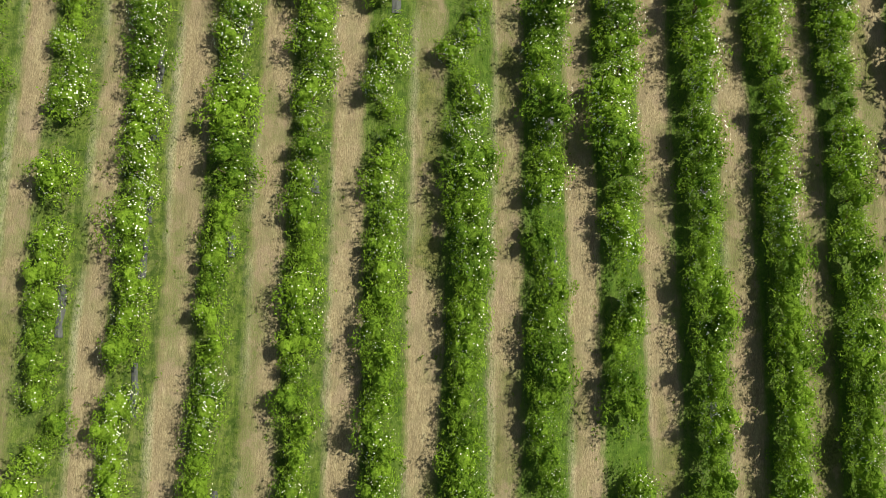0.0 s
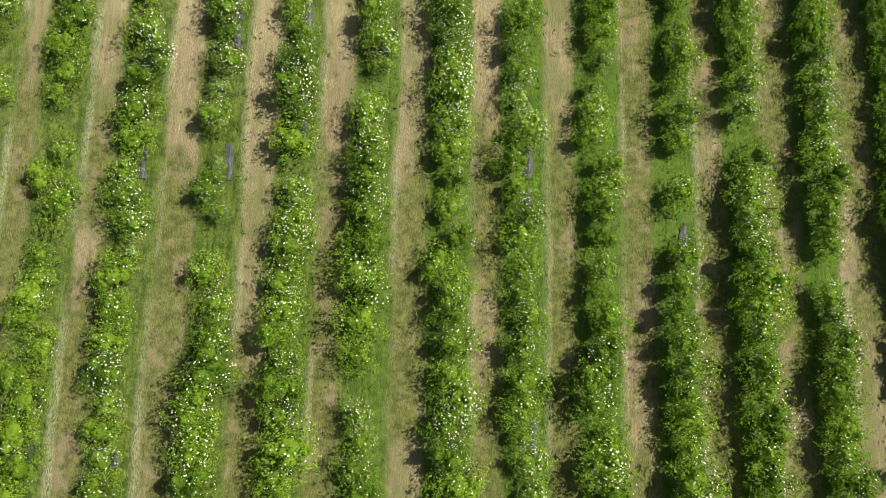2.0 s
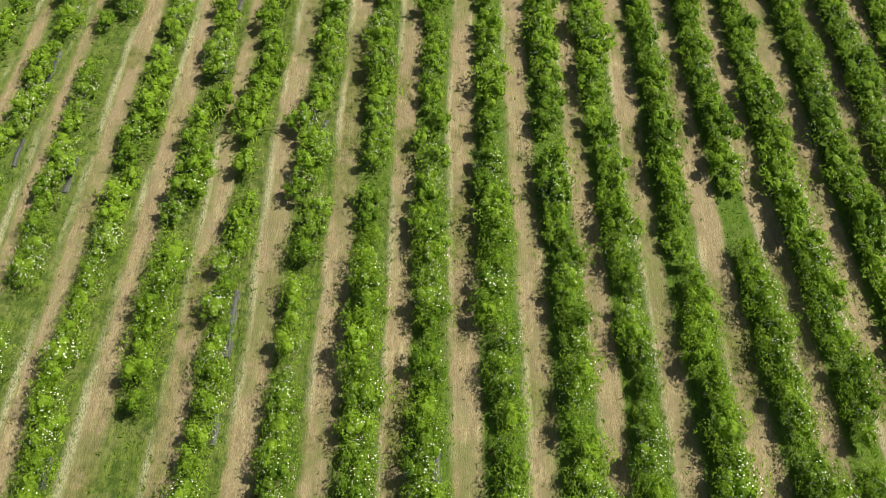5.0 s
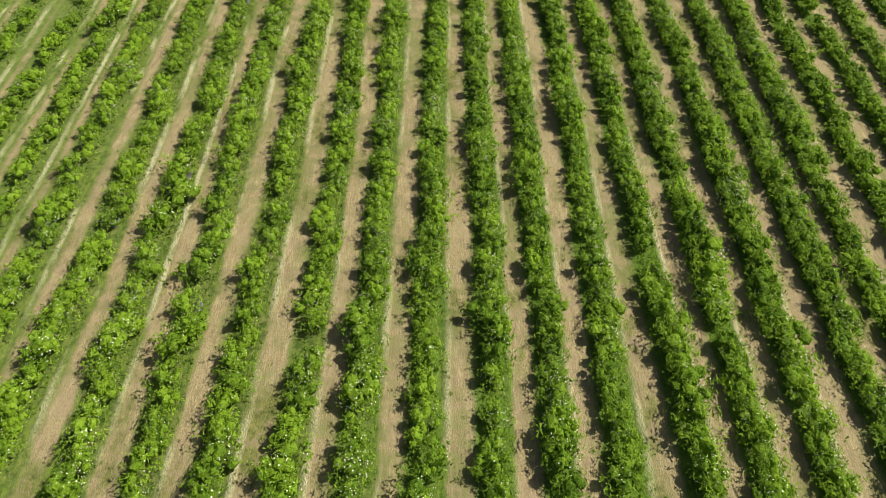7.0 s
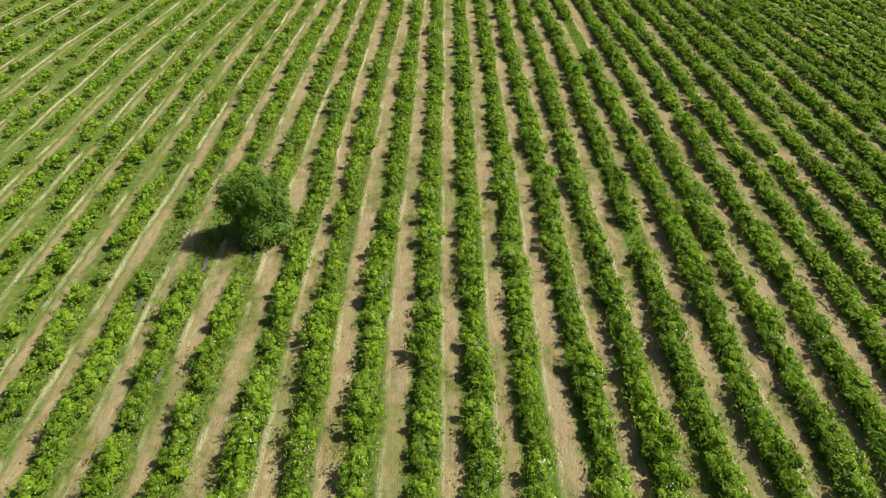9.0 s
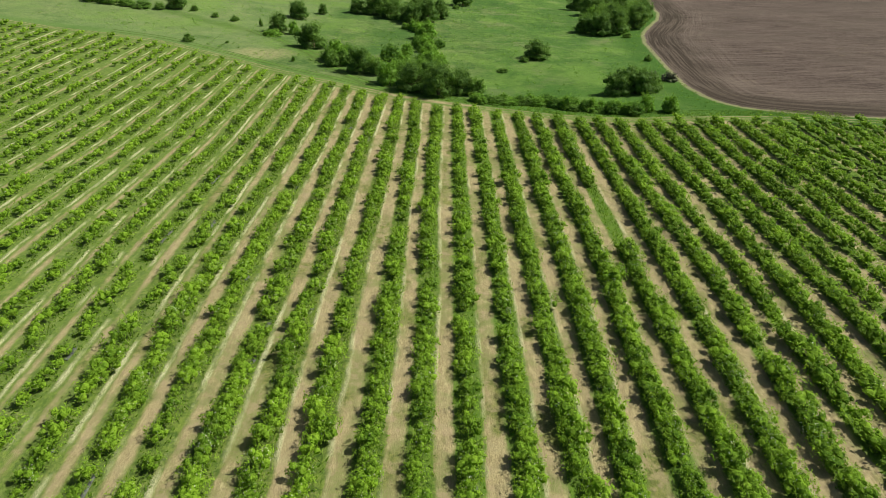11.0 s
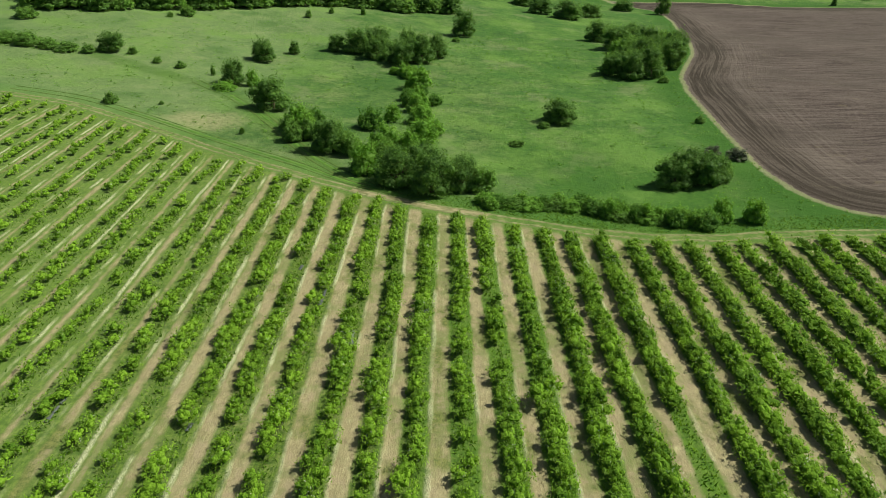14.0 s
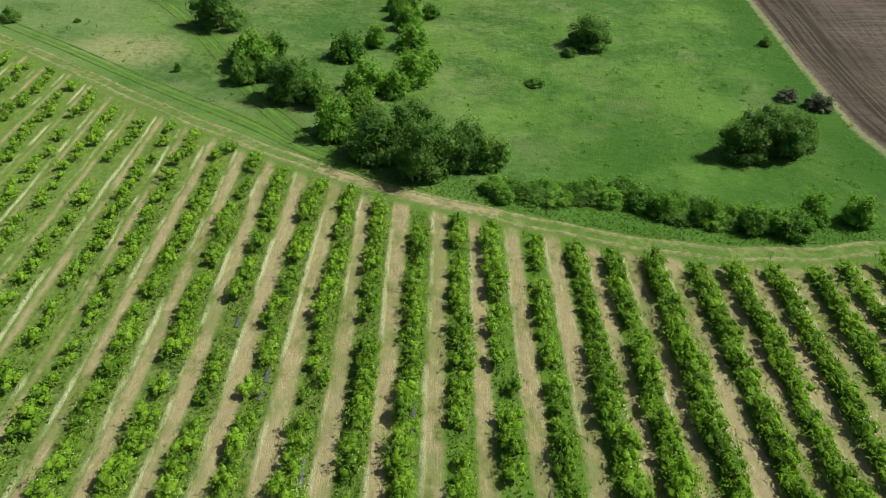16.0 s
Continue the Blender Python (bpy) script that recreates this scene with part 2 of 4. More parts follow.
    # ruts of the track along the field and of the branch through the meadow
    wob = n.math("ADD", edge, n.math("MULTIPLY", n.math("SUBTRACT", n.noise(0.35, 3.0), 0.5), 1.3))
    verge = n.math("MULTIPLY", n.step(wob, -1.0, 0.0), n.step(wob, 2.2, 1.5))
    beaten = n.mix(n.step(fine, 0.35, 0.65), (0.066, 0.128, 0.024), (0.150, 0.200, 0.056))
    rut = n.math("MULTIPLY", n.step(wob, -0.1, 0.5), n.step(wob, 1.9, 1.1))
    beaten = n.mix(n.math("MULTIPLY", rut, n.step(mid, 0.42, 0.68, 0.0, 0.5)), beaten, (0.30, 0.265, 0.15))
    tall = n.math("MULTIPLY", n.step(wob, 1.6, 2.4), n.step(wob, 5.5, 3.5))
    turf = n.mix(n.math("MULTIPLY", tall, 0.4), turf, (0.085, 0.172, 0.036))
    turf = n.mix(n.math("MULTIPLY", n.step(n.math("ADD", lane, mid), 3.0, 1.2), 0.5), turf, (0.060, 0.120, 0.018))
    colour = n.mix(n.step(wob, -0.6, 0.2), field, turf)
    colour = n.mix(n.math("MULTIPLY", verge, 0.8), colour, beaten)
    # ploughed field: purplish soil, with bluish haze of distance mixed into its colours
    px = n.add("ShaderNodeSeparateXYZ", {0: n.place()}).outputs
    furrow = n.add("ShaderNodeCombineXYZ", {0: n.math("MULTIPLY", plough, 1.7), 1: n.math("MULTIPLY", px[1], 0.05), 2: n.math("MULTIPLY", px[0], 0.03)}).outputs[0]
    comb = n.step(n.noise(1.0, 3.0, furrow, 0.6), 0.36, 0.64)
    drill = n.noise(1.0, 4.0, n.place((0.10, 1.6, 1.0)), 0.68)
    ring = n.step(plough, 20.0, 9.0)
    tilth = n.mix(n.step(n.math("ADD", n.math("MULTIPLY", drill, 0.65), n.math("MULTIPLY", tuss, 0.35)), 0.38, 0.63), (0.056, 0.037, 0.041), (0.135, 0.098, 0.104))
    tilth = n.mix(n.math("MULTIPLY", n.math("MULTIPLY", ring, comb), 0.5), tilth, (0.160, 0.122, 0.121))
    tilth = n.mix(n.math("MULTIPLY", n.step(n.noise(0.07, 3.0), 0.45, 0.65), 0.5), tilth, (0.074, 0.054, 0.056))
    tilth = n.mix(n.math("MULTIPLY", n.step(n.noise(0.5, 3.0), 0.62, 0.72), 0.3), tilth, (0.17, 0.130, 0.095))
    rim = n.math("MULTIPLY", n.step(plough, 0.3, 1.2), n.step(n.math("ADD", plough, n.math("MULTIPLY", broad, 6.0)), 13.0, 8.0))
    tilth = n.mix(n.math("MULTIPLY", rim, n.step(comb, 0.2, 0.8, 0.92, 0.45)), tilth, (0.040, 0.028, 0.027))
    pw = n.math("ADD", plough, n.math("MULTIPLY", n.math("SUBTRACT", mid, 0.5), 1.0))
    margin = n.math("MULTIPLY", n.step(pw, -0.9, -0.3), n.step(pw, 0.45, 0.1))
    hem = n.math("MULTIPLY", n.step(pw, -8.0, -3.0), n.step(pw, -0.2, -0.9))
    colour = n.mix(n.math("MULTIPLY", hem, 0.75), colour, (0.040, 0.098, 0.016))
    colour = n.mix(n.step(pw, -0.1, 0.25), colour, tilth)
    colour = n.mix(n.math("MULTIPLY", margin, n.step(straw, 0.3, 0.6, 0.3, 0.8)), colour, (0.270, 0.240, 0.165))
    height = n.math("ADD", n.math("MULTIPLY", straw, 0.5), n.math("ADD", n.math("MULTIPLY", along, 0.6), n.math("ADD", n.math("ADD", n.math("MULTIPLY", line, 0.8), n.math("MULTIPLY", n.math("MULTIPLY", tuss, n.step(edge, 0.0, 4.0)), 3.0)),
                    n.math("MULTIPLY", n.math("MULTIPLY", n.step(plough, 0.0, 0.5), n.math("MULTIPLY", comb, ring)), 1.0))))
    return n.bsdf(colour, 0.95, height, 0.7, 0.08)


GROUND = ground_material()
LEAF = leaf_material("shrub_leaves", (0.062, 0.142, 0.016), (0.295, 0.445, 0.056), (0.40, 0.60, 0.065), 0.38, 0.6)
TREE_LEAF = leaf_material("tree_leaves", (0.076, 0.146, 0.040), (0.200, 0.320, 0.080), (0.29, 0.46, 0.085), 0.50, 0.55, 5.0)
BUSH_LEAF = leaf_material("bush_leaves", (0.064, 0.146, 0.028), (0.205, 0.350, 0.064), (0.30, 0.50, 0.07), 0.46, 0.55, 5.0)
GREY_LEAF = leaf_material("dry_bush_leaves", (0.070, 0.080, 0.055), (0.150, 0.155, 0.110), (0.16, 0.17, 0.11), 0.2)
BLADE = leaf_material("grass_blades", (0.060, 0.125, 0.016), (0.190, 0.300, 0.044), (0.30, 0.48, 0.05), 0.45)
PETAL = plain_material("white_petals", (0.78, 0.78, 0.68), (0.92, 0.92, 0.87), 30.0, 0.6, 0.0)
RUT = plain_material("rut_soil", (0.052, 0.096, 0.021), (0.115, 0.150, 0.047), 2.5, 0.95, 0.5)
CROWN = plain_material("rank_grass", (0.070, 0.142, 0.026), (0.125, 0.205, 0.046), 3.5, 0.95, 0.8)
EARTH = plain_material("bare_earth", (0.150, 0.135, 0.070), (0.36, 0.29, 0.20), 1.6, 0.95, 0.6)
DIRT = plain_material("track_dirt", (0.105, 0.135, 0.045), (0.29, 0.255, 0.160), 2.2, 0.95, 0.6)
BARK = plain_material("bark", (0.10, 0.075, 0.05), (0.20, 0.155, 0.11), 18.0, 0.9, 0.6, (1, 1, 0.2))
FILM = plain_material("mulch_film", (0.055, 0.058, 0.064), (0.15, 0.155, 0.165), 5.0, 0.55, 0.8, (3, 0.6, 1))


# ---------------- lie of the land ----------------
def ground_z(x, y):
    """Height of the ground: it falls gently ahead and to the right."""
    x, y = np.asarray(x, float), np.asarray(y, float)
    x = np.where(np.abs(x) > 60, np.sign(x) * (60 + 45 * np.tanh((np.abs(x) - 60) / 45)), x)
    y = np.where(y > 330, 330 + 60 * np.tanh((y - 330) / 60), np.maximum(y, -20))
    a, b = x / 50, (y - 150) / 100
    z = -1.306 - 1.898 * a - 4.505 * b + 0.992 * a * a - 0.207 * a * b - 1.356 * b * b + 0.452 * b ** 3 - 0.701 * a * b * b
    return z - 0.5


ROW_Y = [-30, 2.7, 10.6, 19, 25, 32.5, 41, 57, 66, 78, 98, 112, 131, 172, 201, 260]
ROW_C = [4.0, 2.51, 2.12, 1.71, 1.54, 1.38, 1.18, 0.80, 0.66, 0.35, 0.28, 0.11, -0.22, -0.62, -0.92, -1.5]
ROW_S = [3.05, 2.99, 2.95, 2.88, 2.85, 2.83, 2.79, 2.70, 2.68, 2.66, 2.66, 2.69, 2.77, 2.79, 2.70, 2.70]
FIRST, LAST = -44, 32


def row_x(k, y):
    """Where row k stands at y; row 0 is just left of the flight line."""
    y = np.asarray(y, float)
    wob = 0.13 * np.sin(y / 17 + 2.1 * k) + 0.06 * np.sin(y / 6.3 + 4.7 * k)
    return np.interp(y, ROW_Y, ROW_C) + (k - 0.5) * np.interp(y, ROW_Y, ROW_S) + wob


EDGE_X = [-190, -105, -71, -60, -51, -41, -32.5, -25, -17.8, -11, -5.6, -1, 3.5, 10, 15, 20, 25, 31, 40, 51, 62, 80, 150]
EDGE_Y = [262, 256, 250, 249.7, 248, 242.5, 237.2, 232.5, 228.4, 224.7, 222.2, 220.6, 219.2, 217.2, 216, 215.5, 215.7, 216.8, 217.8, 217.6, 215, 211, 200]
BRANCH = [(-75, 282), (-40, 265), (-33.3, 259.4), (-26, 249.5), (-18.4, 237), (-12, 229.5), (-6, 224.5)]
FIELD = [(170, 199), (110, 208), (80, 214), (62, 218.8), (52, 220.3), (42.4, 223.8), (40, 226.2), (38.2, 229.8), (37.6, 235.5), (38.4, 244.3), (39, 253.8), (39.8, 265.3), (41.2, 279.7),
         (44, 293.4), (53.7, 318), (59.3, 338.3), (64, 375), (66, 398), (58, 402), (47, 406.7), (61.5, 411), (74, 414.8), (96, 417), (115, 416), (144, 410), (230, 400), (420, 370), (600, 250)]


def surface_z(x, y):
    """The ground with the soft swells of the meadow."""
    out = np.clip((np.asarray(y) - np.interp(x, EDGE_X, EDGE_Y) - 5) / 12, 0, 1)
    return ground_z(x, y) + out * (0.30 * (np.sin(np.asarray(x) / 9.1 + np.asarray(y) / 14) + np.sin(np.asarray(y) / 7.7 - np.asarray(x) / 21)) + 0.07 * np.sin(np.asarray(x) / 1.9 + np.asarray(y) / 3.1) + 0.06 * np.sin(np.asarray(y) / 2.3 - np.asarray(x) / 1.6))


def line_distance(px, py, line):
    best = np.full(px.shape, 1e9)
    for (ax, ay), (bx, by) in zip(line[:-1], line[1:]):
        dx, dy = bx - ax, by - ay
        f = np.clip(((px - ax) * dx + (py - ay) * dy) / (dx * dx + dy * dy), 0, 1)
        best = np.minimum(best, np.hypot(px - ax - f * dx, py - ay - f * dy))
    return best


def inside(px, py, poly):
    odd = np.zeros(px.shape, bool)
    for (ax, ay), (bx, by) in zip(poly, poly[1:] + poly[:1]):
        cross = ((ay > py) != (by > py)) & (px < (bx - ax) * (py - ay) / ((by - ay) or 1e-9) + ax)
        odd ^= cross
    return odd


def mesh_from(name, verts, faces, material, smooth=False, attributes=None):
    """A mesh from arrays; faces: an array of triangles or quads."""
    me = bpy.data.meshes.new(name)
    faces = np.asarray(faces, np.int32)
    m, c = faces.shape
    me.vertices.add(len(verts))
    me.vertices.foreach_set("co", np.asarray(verts, np.float32).ravel())
    me.loops.add(m * c)
    me.loops.foreach_set("vertex_index", faces.ravel())
    me.polygons.add(m)
    me.polygons.foreach_set("loop_start", np.arange(0, m * c, c, dtype=np.int32))
    me.polygons.foreach_set("use_smooth", np.full(m, smooth))
    for key, values in (attributes or {}).items():
        at = me.attributes.new(key, "FLOAT", "POINT")
        at.data.foreach_set("value", np.asarray(values, np.float32))
    me.materials.append(material)
    me.update()
    return me


def build_ground():
    far = [-4200, -2200, -1100, -600, -380, -260, -200, -165]
    xs = np.concatenate([far, np.arange(-142, 112, 1.6), [125, 150, 190, 260, 380, 600, 1100, 2200, 4200]])
    ys = np.concatenate([[-1500, -600, -250, -120, -70, -45], np.arange(-30, 300, 2.0), np.arange(300, 460, 4.0), [475, 500, 560, 660, 850, 1300, 2200, 4200]])
    gx, gy = np.meshgrid(xs, ys)
    gz = surface_z(gx, gy)
    ks = np.arange(FIRST, LAST + 1)
    u = np.empty_like(gx)
    for j, y in enumerate(ys):
        u[j] = np.interp(xs, [float(row_x(k, y)) for k in ks], ks)
    edge = (gy - np.interp(gx, EDGE_X, EDGE_Y)) * 0.93
    d = line_distance(gx, gy, FIELD + FIELD[:1])
    plough = np.where(inside(gx, gy, FIELD), d, -d)
    lane = line_distance(gx, gy, BRANCH)
    ny, nx = gx.shape
    i = np.arange(nx * ny).reshape(ny, nx)
    faces = np.stack([i[:-1, :-1], i[:-1, 1:], i[1:, 1:], i[1:, :-1]], -1).reshape(-1, 4)
    me = mesh_from("ground", np.stack([gx, gy, gz], -1).reshape(-1, 3), faces, GROUND, True,
                   {"row": u.ravel(), "edge": edge.ravel(), "plough": plough.ravel(), "lane": lane.ravel()})
    tagged(new("ground", me), "sloping farmland of mown orchard strips, meadow and ploughed soil", "ground", kind="structure")


build_ground()


def ribbon(name, line, wide, label, material=RUT):
    """A worn strip that follows the ground along a smoothed line."""
    pts = np.array(line, float)
    for _ in range(3):
        a, b = pts[:-1] * 0.75 + pts[1:] * 0.25, pts[:-1] * 0.25 + pts[1:] * 0.75
        pts = np.concatenate([pts[:1], np.stack([a, b], 1).reshape(-1, 2), pts[-1:]])
    step = np.gradient(pts, axis=0)
    side = np.stack([step[:, 1], -step[:, 0]], 1) / np.linalg.norm(step, axis=1)[:, None]
    r = np.random.default_rng(len(pts))
    w = wide * (0.45 + 0.9 * r.random((len(pts), 1)))
    rows = []
    for f, lift in ((-0.5, 0.0), (-0.2, 0.035), (0.2, 0.035), (0.5, 0.0)):
        p = pts + side * w * f
        rows.append(np.column_stack([p, surface_z(p[:, 0], p[:, 1]) + lift]))
    v = np.stack(rows, 1)
    n = len(pts)
    i = np.arange(n * 4).reshape(n, 4)
    faces = np.stack([i[:-1, :-1], i[:-1, 1:], i[1:, 1:], i[1:, :-1]], -1).reshape(-1, 4)
    tagged(new(name, mesh_from(name, v.reshape(-1, 3), faces, material, True)), label, "track", kind="structure")


for off in (-0.8, 0.8):
    ribbon("track", [(x + off * 0.75, y + off * 0.6) for x, y in BRANCH[1:]], 0.36, "dark worn wheel rut through the meadow grass")
ribbon("verge", BRANCH[2:], 0.5, "bright rank grass between the wheel ruts", CROWN)
for off in (0.35, 1.55):
    ribbon("track", [(x, np.interp(x, EDGE_X, EDGE_Y) + off + 0.12 * math.sin(x * 0.9)) for x in np.arange(-100, 66, 1.5)], 0.42, "pale bare wheel track along the field's edge", DIRT)
ribbon("track", [(x, np.interp(x, EDGE_X, EDGE_Y) + 0.95 + 0.2 * math.sin(x * 0.7)) for x in np.arange(-11, 4, 1.2)], 1.0, "bare brown earth where the tracks meet", EARTH)
for off in (3.3, 4.8):
    ribbon("track", [(x, np.interp(x, EDGE_X, EDGE_Y) + off * (1.0 - 0.35 * (x > -14))) for x in np.arange(-62, -3, 5.5)], 0.34, "dark worn wheel rut beside the orchard")
for off in (4.05,):
    ribbon("verge", [(x, np.interp(x, EDGE_X, EDGE_Y) + off * (1.0 - 0.35 * (x > -14))) for x in np.arange(-45, -3, 5.5)], 0.5, "bright rank grass between the wheel ruts", CROWN)
rng = np.random.default_rng(11)


# ---------------- foliage ----------------
def unit(v):
    return v / np.maximum(np.linalg.norm(v, axis=-1, keepdims=True), 1e-9)


def leaf_cloud(centres, radii, count, size, r, flat=0.8, low=-0.35, wild=0.45, slim=0.22):
    """Single leaves (pointed triangles) over a cluster of boughs; returns an array of triangles (n, 3, 3)."""
    share = radii ** 2 / (radii ** 2).sum()
    which = r.choice(len(radii), count, p=share)
    n = unit(r.normal(size=(count, 3)))
    n[:, 2] = np.where(n[:, 2] < low, -n[:, 2], n[:, 2])
    depth = 1 - 0.5 * r.random(count) ** 2.0 + 0.2 * r.random(count) ** 2
    p = centres[which] + n * (radii[which] * depth)[:, None] * np.array([1, 1, flat])
    face = unit(n * 0.8 + r.normal(size=(count, 3)) * wild + np.array([0, 0, 0.45]))
    way = n * 0.8 + r.normal(size=(count, 3)) * 0.8
    way = unit(way - face * (way * face).sum(1, keepdims=True))
    side = np.cross(face, way)
    ln = size * (0.6 + 0.8 * r.random(count))[:, None]
    wd = ln * (slim + 0.12 * r.random(count))[:, None]
    return np.stack([p - way * ln * 0.4 + side * wd, p - way * ln * 0.4 - side * wd, p + way * ln * 0.6], 1)


def lumps(centres, radii, r, flat=0.8, shrink=0.8, cuts=1):
    """Closed uneven masses of foliage inside the leaves."""
    bm = bmesh.new()
    bmesh.ops.create_icosphere(bm, subdivisions=cuts, radius=1)
    base = np.array([v.co[:] for v in bm.verts])
    tri = np.array([[v.index for v in f.verts] for f in bm.faces])
    bm.free()
    vs, fs = [], []
    for i, (c, q) in enumerate(zip(centres, radii)):
        vs.append(c + base * q * shrink * np.array([1, 1, flat]) * (1 + 0.11 * r.normal(size=(len(base), 1))))
        fs.append(tri + i * len(base))
    v, f = np.concatenate(vs), np.concatenate(fs)
    return v[f]


def shrub_shape(r, count, size, boughs=14, core=6, cuts=1, full=0.80):
    """A bush about 1 m in radius and height: many small boughs round a low middle, with loose shoots."""
    ang = np.arange(boughs) * 2.4 + r.random(boughs) * 0.9
    dist = 0.18 + 0.52 * r.random(boughs) ** 0.7
    c = np.stack([np.cos(ang) * dist, np.sin(ang) * dist, 0.30 + 0.48 * r.random(boughs) * (1.15 - dist)], 1)
    c[0] = (0, 0, 0.50)
    q = 0.19 + 0.15 * r.random(boughs)
    q[0] = 0.40
    order = np.argsort(np.hypot(c[:, 0], c[:, 1]) - q)[:core]
    leaves = leaf_cloud(c, q, count, size, r, wild=0.30, slim=0.15)
    twigs = max(1, count // 18)
    n = unit(r.normal(size=(twigs, 3)) * np.array([1, 1, 0.6]) + np.array([0, 0, 0.7]))
    n[:, 2] = np.abs(n[:, 2])
    tips = np.repeat(c[r.integers(boughs, size=twigs)] + n * (0.22 + 0.26 * r.random((twigs, 1))), 2, 0)
    shoots = leaf_cloud(np.concatenate([tips, tips * np.array([0.93, 0.93, 0.9])]), np.full(4 * twigs, 0.075), count // 3, size * 0.9, r, 1.0, -1.0, 0.8, 0.14)
    return np.concatenate([lumps(c[order], q[order] * full, r, cuts=cuts), leaves, shoots])


def blossom_faces(r, count, size, wide=1.0):
    n = unit(r.normal(size=(count, 3)))
    n[:, 2] = np.abs(n[:, 2]) * 0.8 + 0.1
    n = unit(n)
    p = n * np.array([0.70, 0.70, 0.50]) * (0.85 + 0.22 * r.random((count, 1))) + np.array([0, 0, 0.42])
    if wide < 1:
        mid = p[0]
        p = mid + (p - mid) * wide
    a = unit(np.cross(n, r.normal(size=(count, 3))))
    b = np.cross(n, a)
    s = size * (0.6 + 0.7 * r.random((count, 1)))
    p = p + n * 0.03
    return np.stack([p + a * s, p + b * s, p - a * s, p - b * s], 1)


def posed(shape, x, y, z, turn, sx, sy, sz):
    c, s = math.cos(turn), math.sin(turn)
    q = np.empty_like(shape)
    q[..., 0] = (shape[..., 0] * c - shape[..., 1] * s) * sx + x
    q[..., 1] = (shape[..., 0] * s + shape[..., 1] * c) * sy + y
    q[..., 2] = shape[..., 2] * sz + z
    return q


def polys(name, parts, material, tones=None):
    """One mesh out of loose faces (n, c, 3)."""
    a = np.concatenate(parts)
    n, c, _ = a.shape
    at = {"tone": np.repeat(np.concatenate([np.full(len(p), t) for p, t in zip(parts, tones)]), c)} if tones is not None else None
    return mesh_from(name, a.reshape(-1, 3), np.arange(n * c).reshape(n, c), material, False, at)


def tube(points, radii, sides=6):
    """A tapered bough along points."""
    pts, vs, fs = np.asarray(points, float), [], []
    for i, (p, q) in enumerate(zip(pts, radii)):
        d = unit(pts[min(i + 1, len(pts) - 1)] - pts[max(i - 1, 0)])
        a = unit(np.cross(d, (0.31, 0.92, 0.23)))
        b = np.cross(d, a)
        w = np.arange(sides) * 2 * np.pi / sides
        vs.append(p + q * (np.cos(w)[:, None] * a + np.sin(w)[:, None] * b))
        if i:
            o = (i - 1) * sides
            fs += [(o + j, o + (j + 1) % sides, o + sides + (j + 1) % sides, o + sides + j) for j in range(sides)]
    return np.concatenate(vs)[np.array(fs)]


def part(name, me, parent, label="", kind=""):
    ob = new(name, me)
    ob.parent = parent
    return tagged(ob, label, kind=kind)


# shrub shapes at three finenesses
FINEST = [shrub_shape(rng, 660, 0.092, 16, 4, 2, 0.84) for _ in range(12)]
FINE = [shrub_shape(rng, 240, 0.136, 15, 7, 1, 0.88) for _ in range(12)]
MIDDLE = [shrub_shape(rng, 112, 0.165, 12, 5, 1, 0.90) for _ in range(10)]
SHELL = [shrub_shape(rng, 4, 0.4, 5, 2, 1, 1.8) for _ in range(4)]
SPARE = [shrub_shape(rng, 18, 0.3, 6, 3, 1, 1.5) for _ in range(4)]
COARSE = [shrub_shape(rng, 48, 0.21, 8, 4, 1, 1.0) for _ in range(8)]


def near_flight(x, y):
    return abs(x) < np.interp(y, [0, 60, 80, 126, 156, 185, 230, 258], [21, 23, 26, 40, 52, 66, 92, 106])


# gaps in the rows: x, y, half length
GAPS = [(-11.0, 18.0, 0.6), (0.0, 15.8, 0.5), (-1.8, 8.8, 0.4), (-11.1, 40.6, 1.0), (-8.4, 38.3, 0.7), (-13.8, 32.9, 0.4), (-13.6, 30.4,
        0.6), (-8.1, 30.8, 0.5), (-8.0, 27.3, 0.6), (-2.8, 33.4, 0.6), (-5.6, 30.1, 0.4), (2.7, 40.8, 0.6), (2.6, 39.3, 0.5), (2.8, 37.3, 0.5), (2.7, 33.3,
        0.4), (5.3, 34.7, 0.4), (8.0, 37.5, 0.6), (8.3, 30.7, 0.6), (8.3, 28.5, 0.6), (11.1, 32.6, 0.8), (13.7, 34.8, 0.6), (14.1, 27.3, 0.7), (-12.2, 61.8,
        1.6), (-2.8, 56.1, 0.7), (-0.5, 58.5, 0.6), (2.2, 56.7, 0.7), (4.9, 60.1, 0.5), (7.3, 60.9, 0.9), (12.3, 73.2, 1.1), (7.2, 65.6, 0.6), (-8.8, 104.8,
        0.6), (-6.3, 99.6, 0.5), (12.0, 97.4, 0.8), (-8.7, 139.0, 0.8), (12.0, 139.4, 1.2), (-6.8, 138.6, 0.6), (-5.2, 206.8, 1.0), (-7.2, 201.5, 0.7), (14.4,
        188.6, 1.6), (14.5, 185.0, 1.6), (14.6, 181.0, 1.6), (14.5, 177.9, 1.6)]
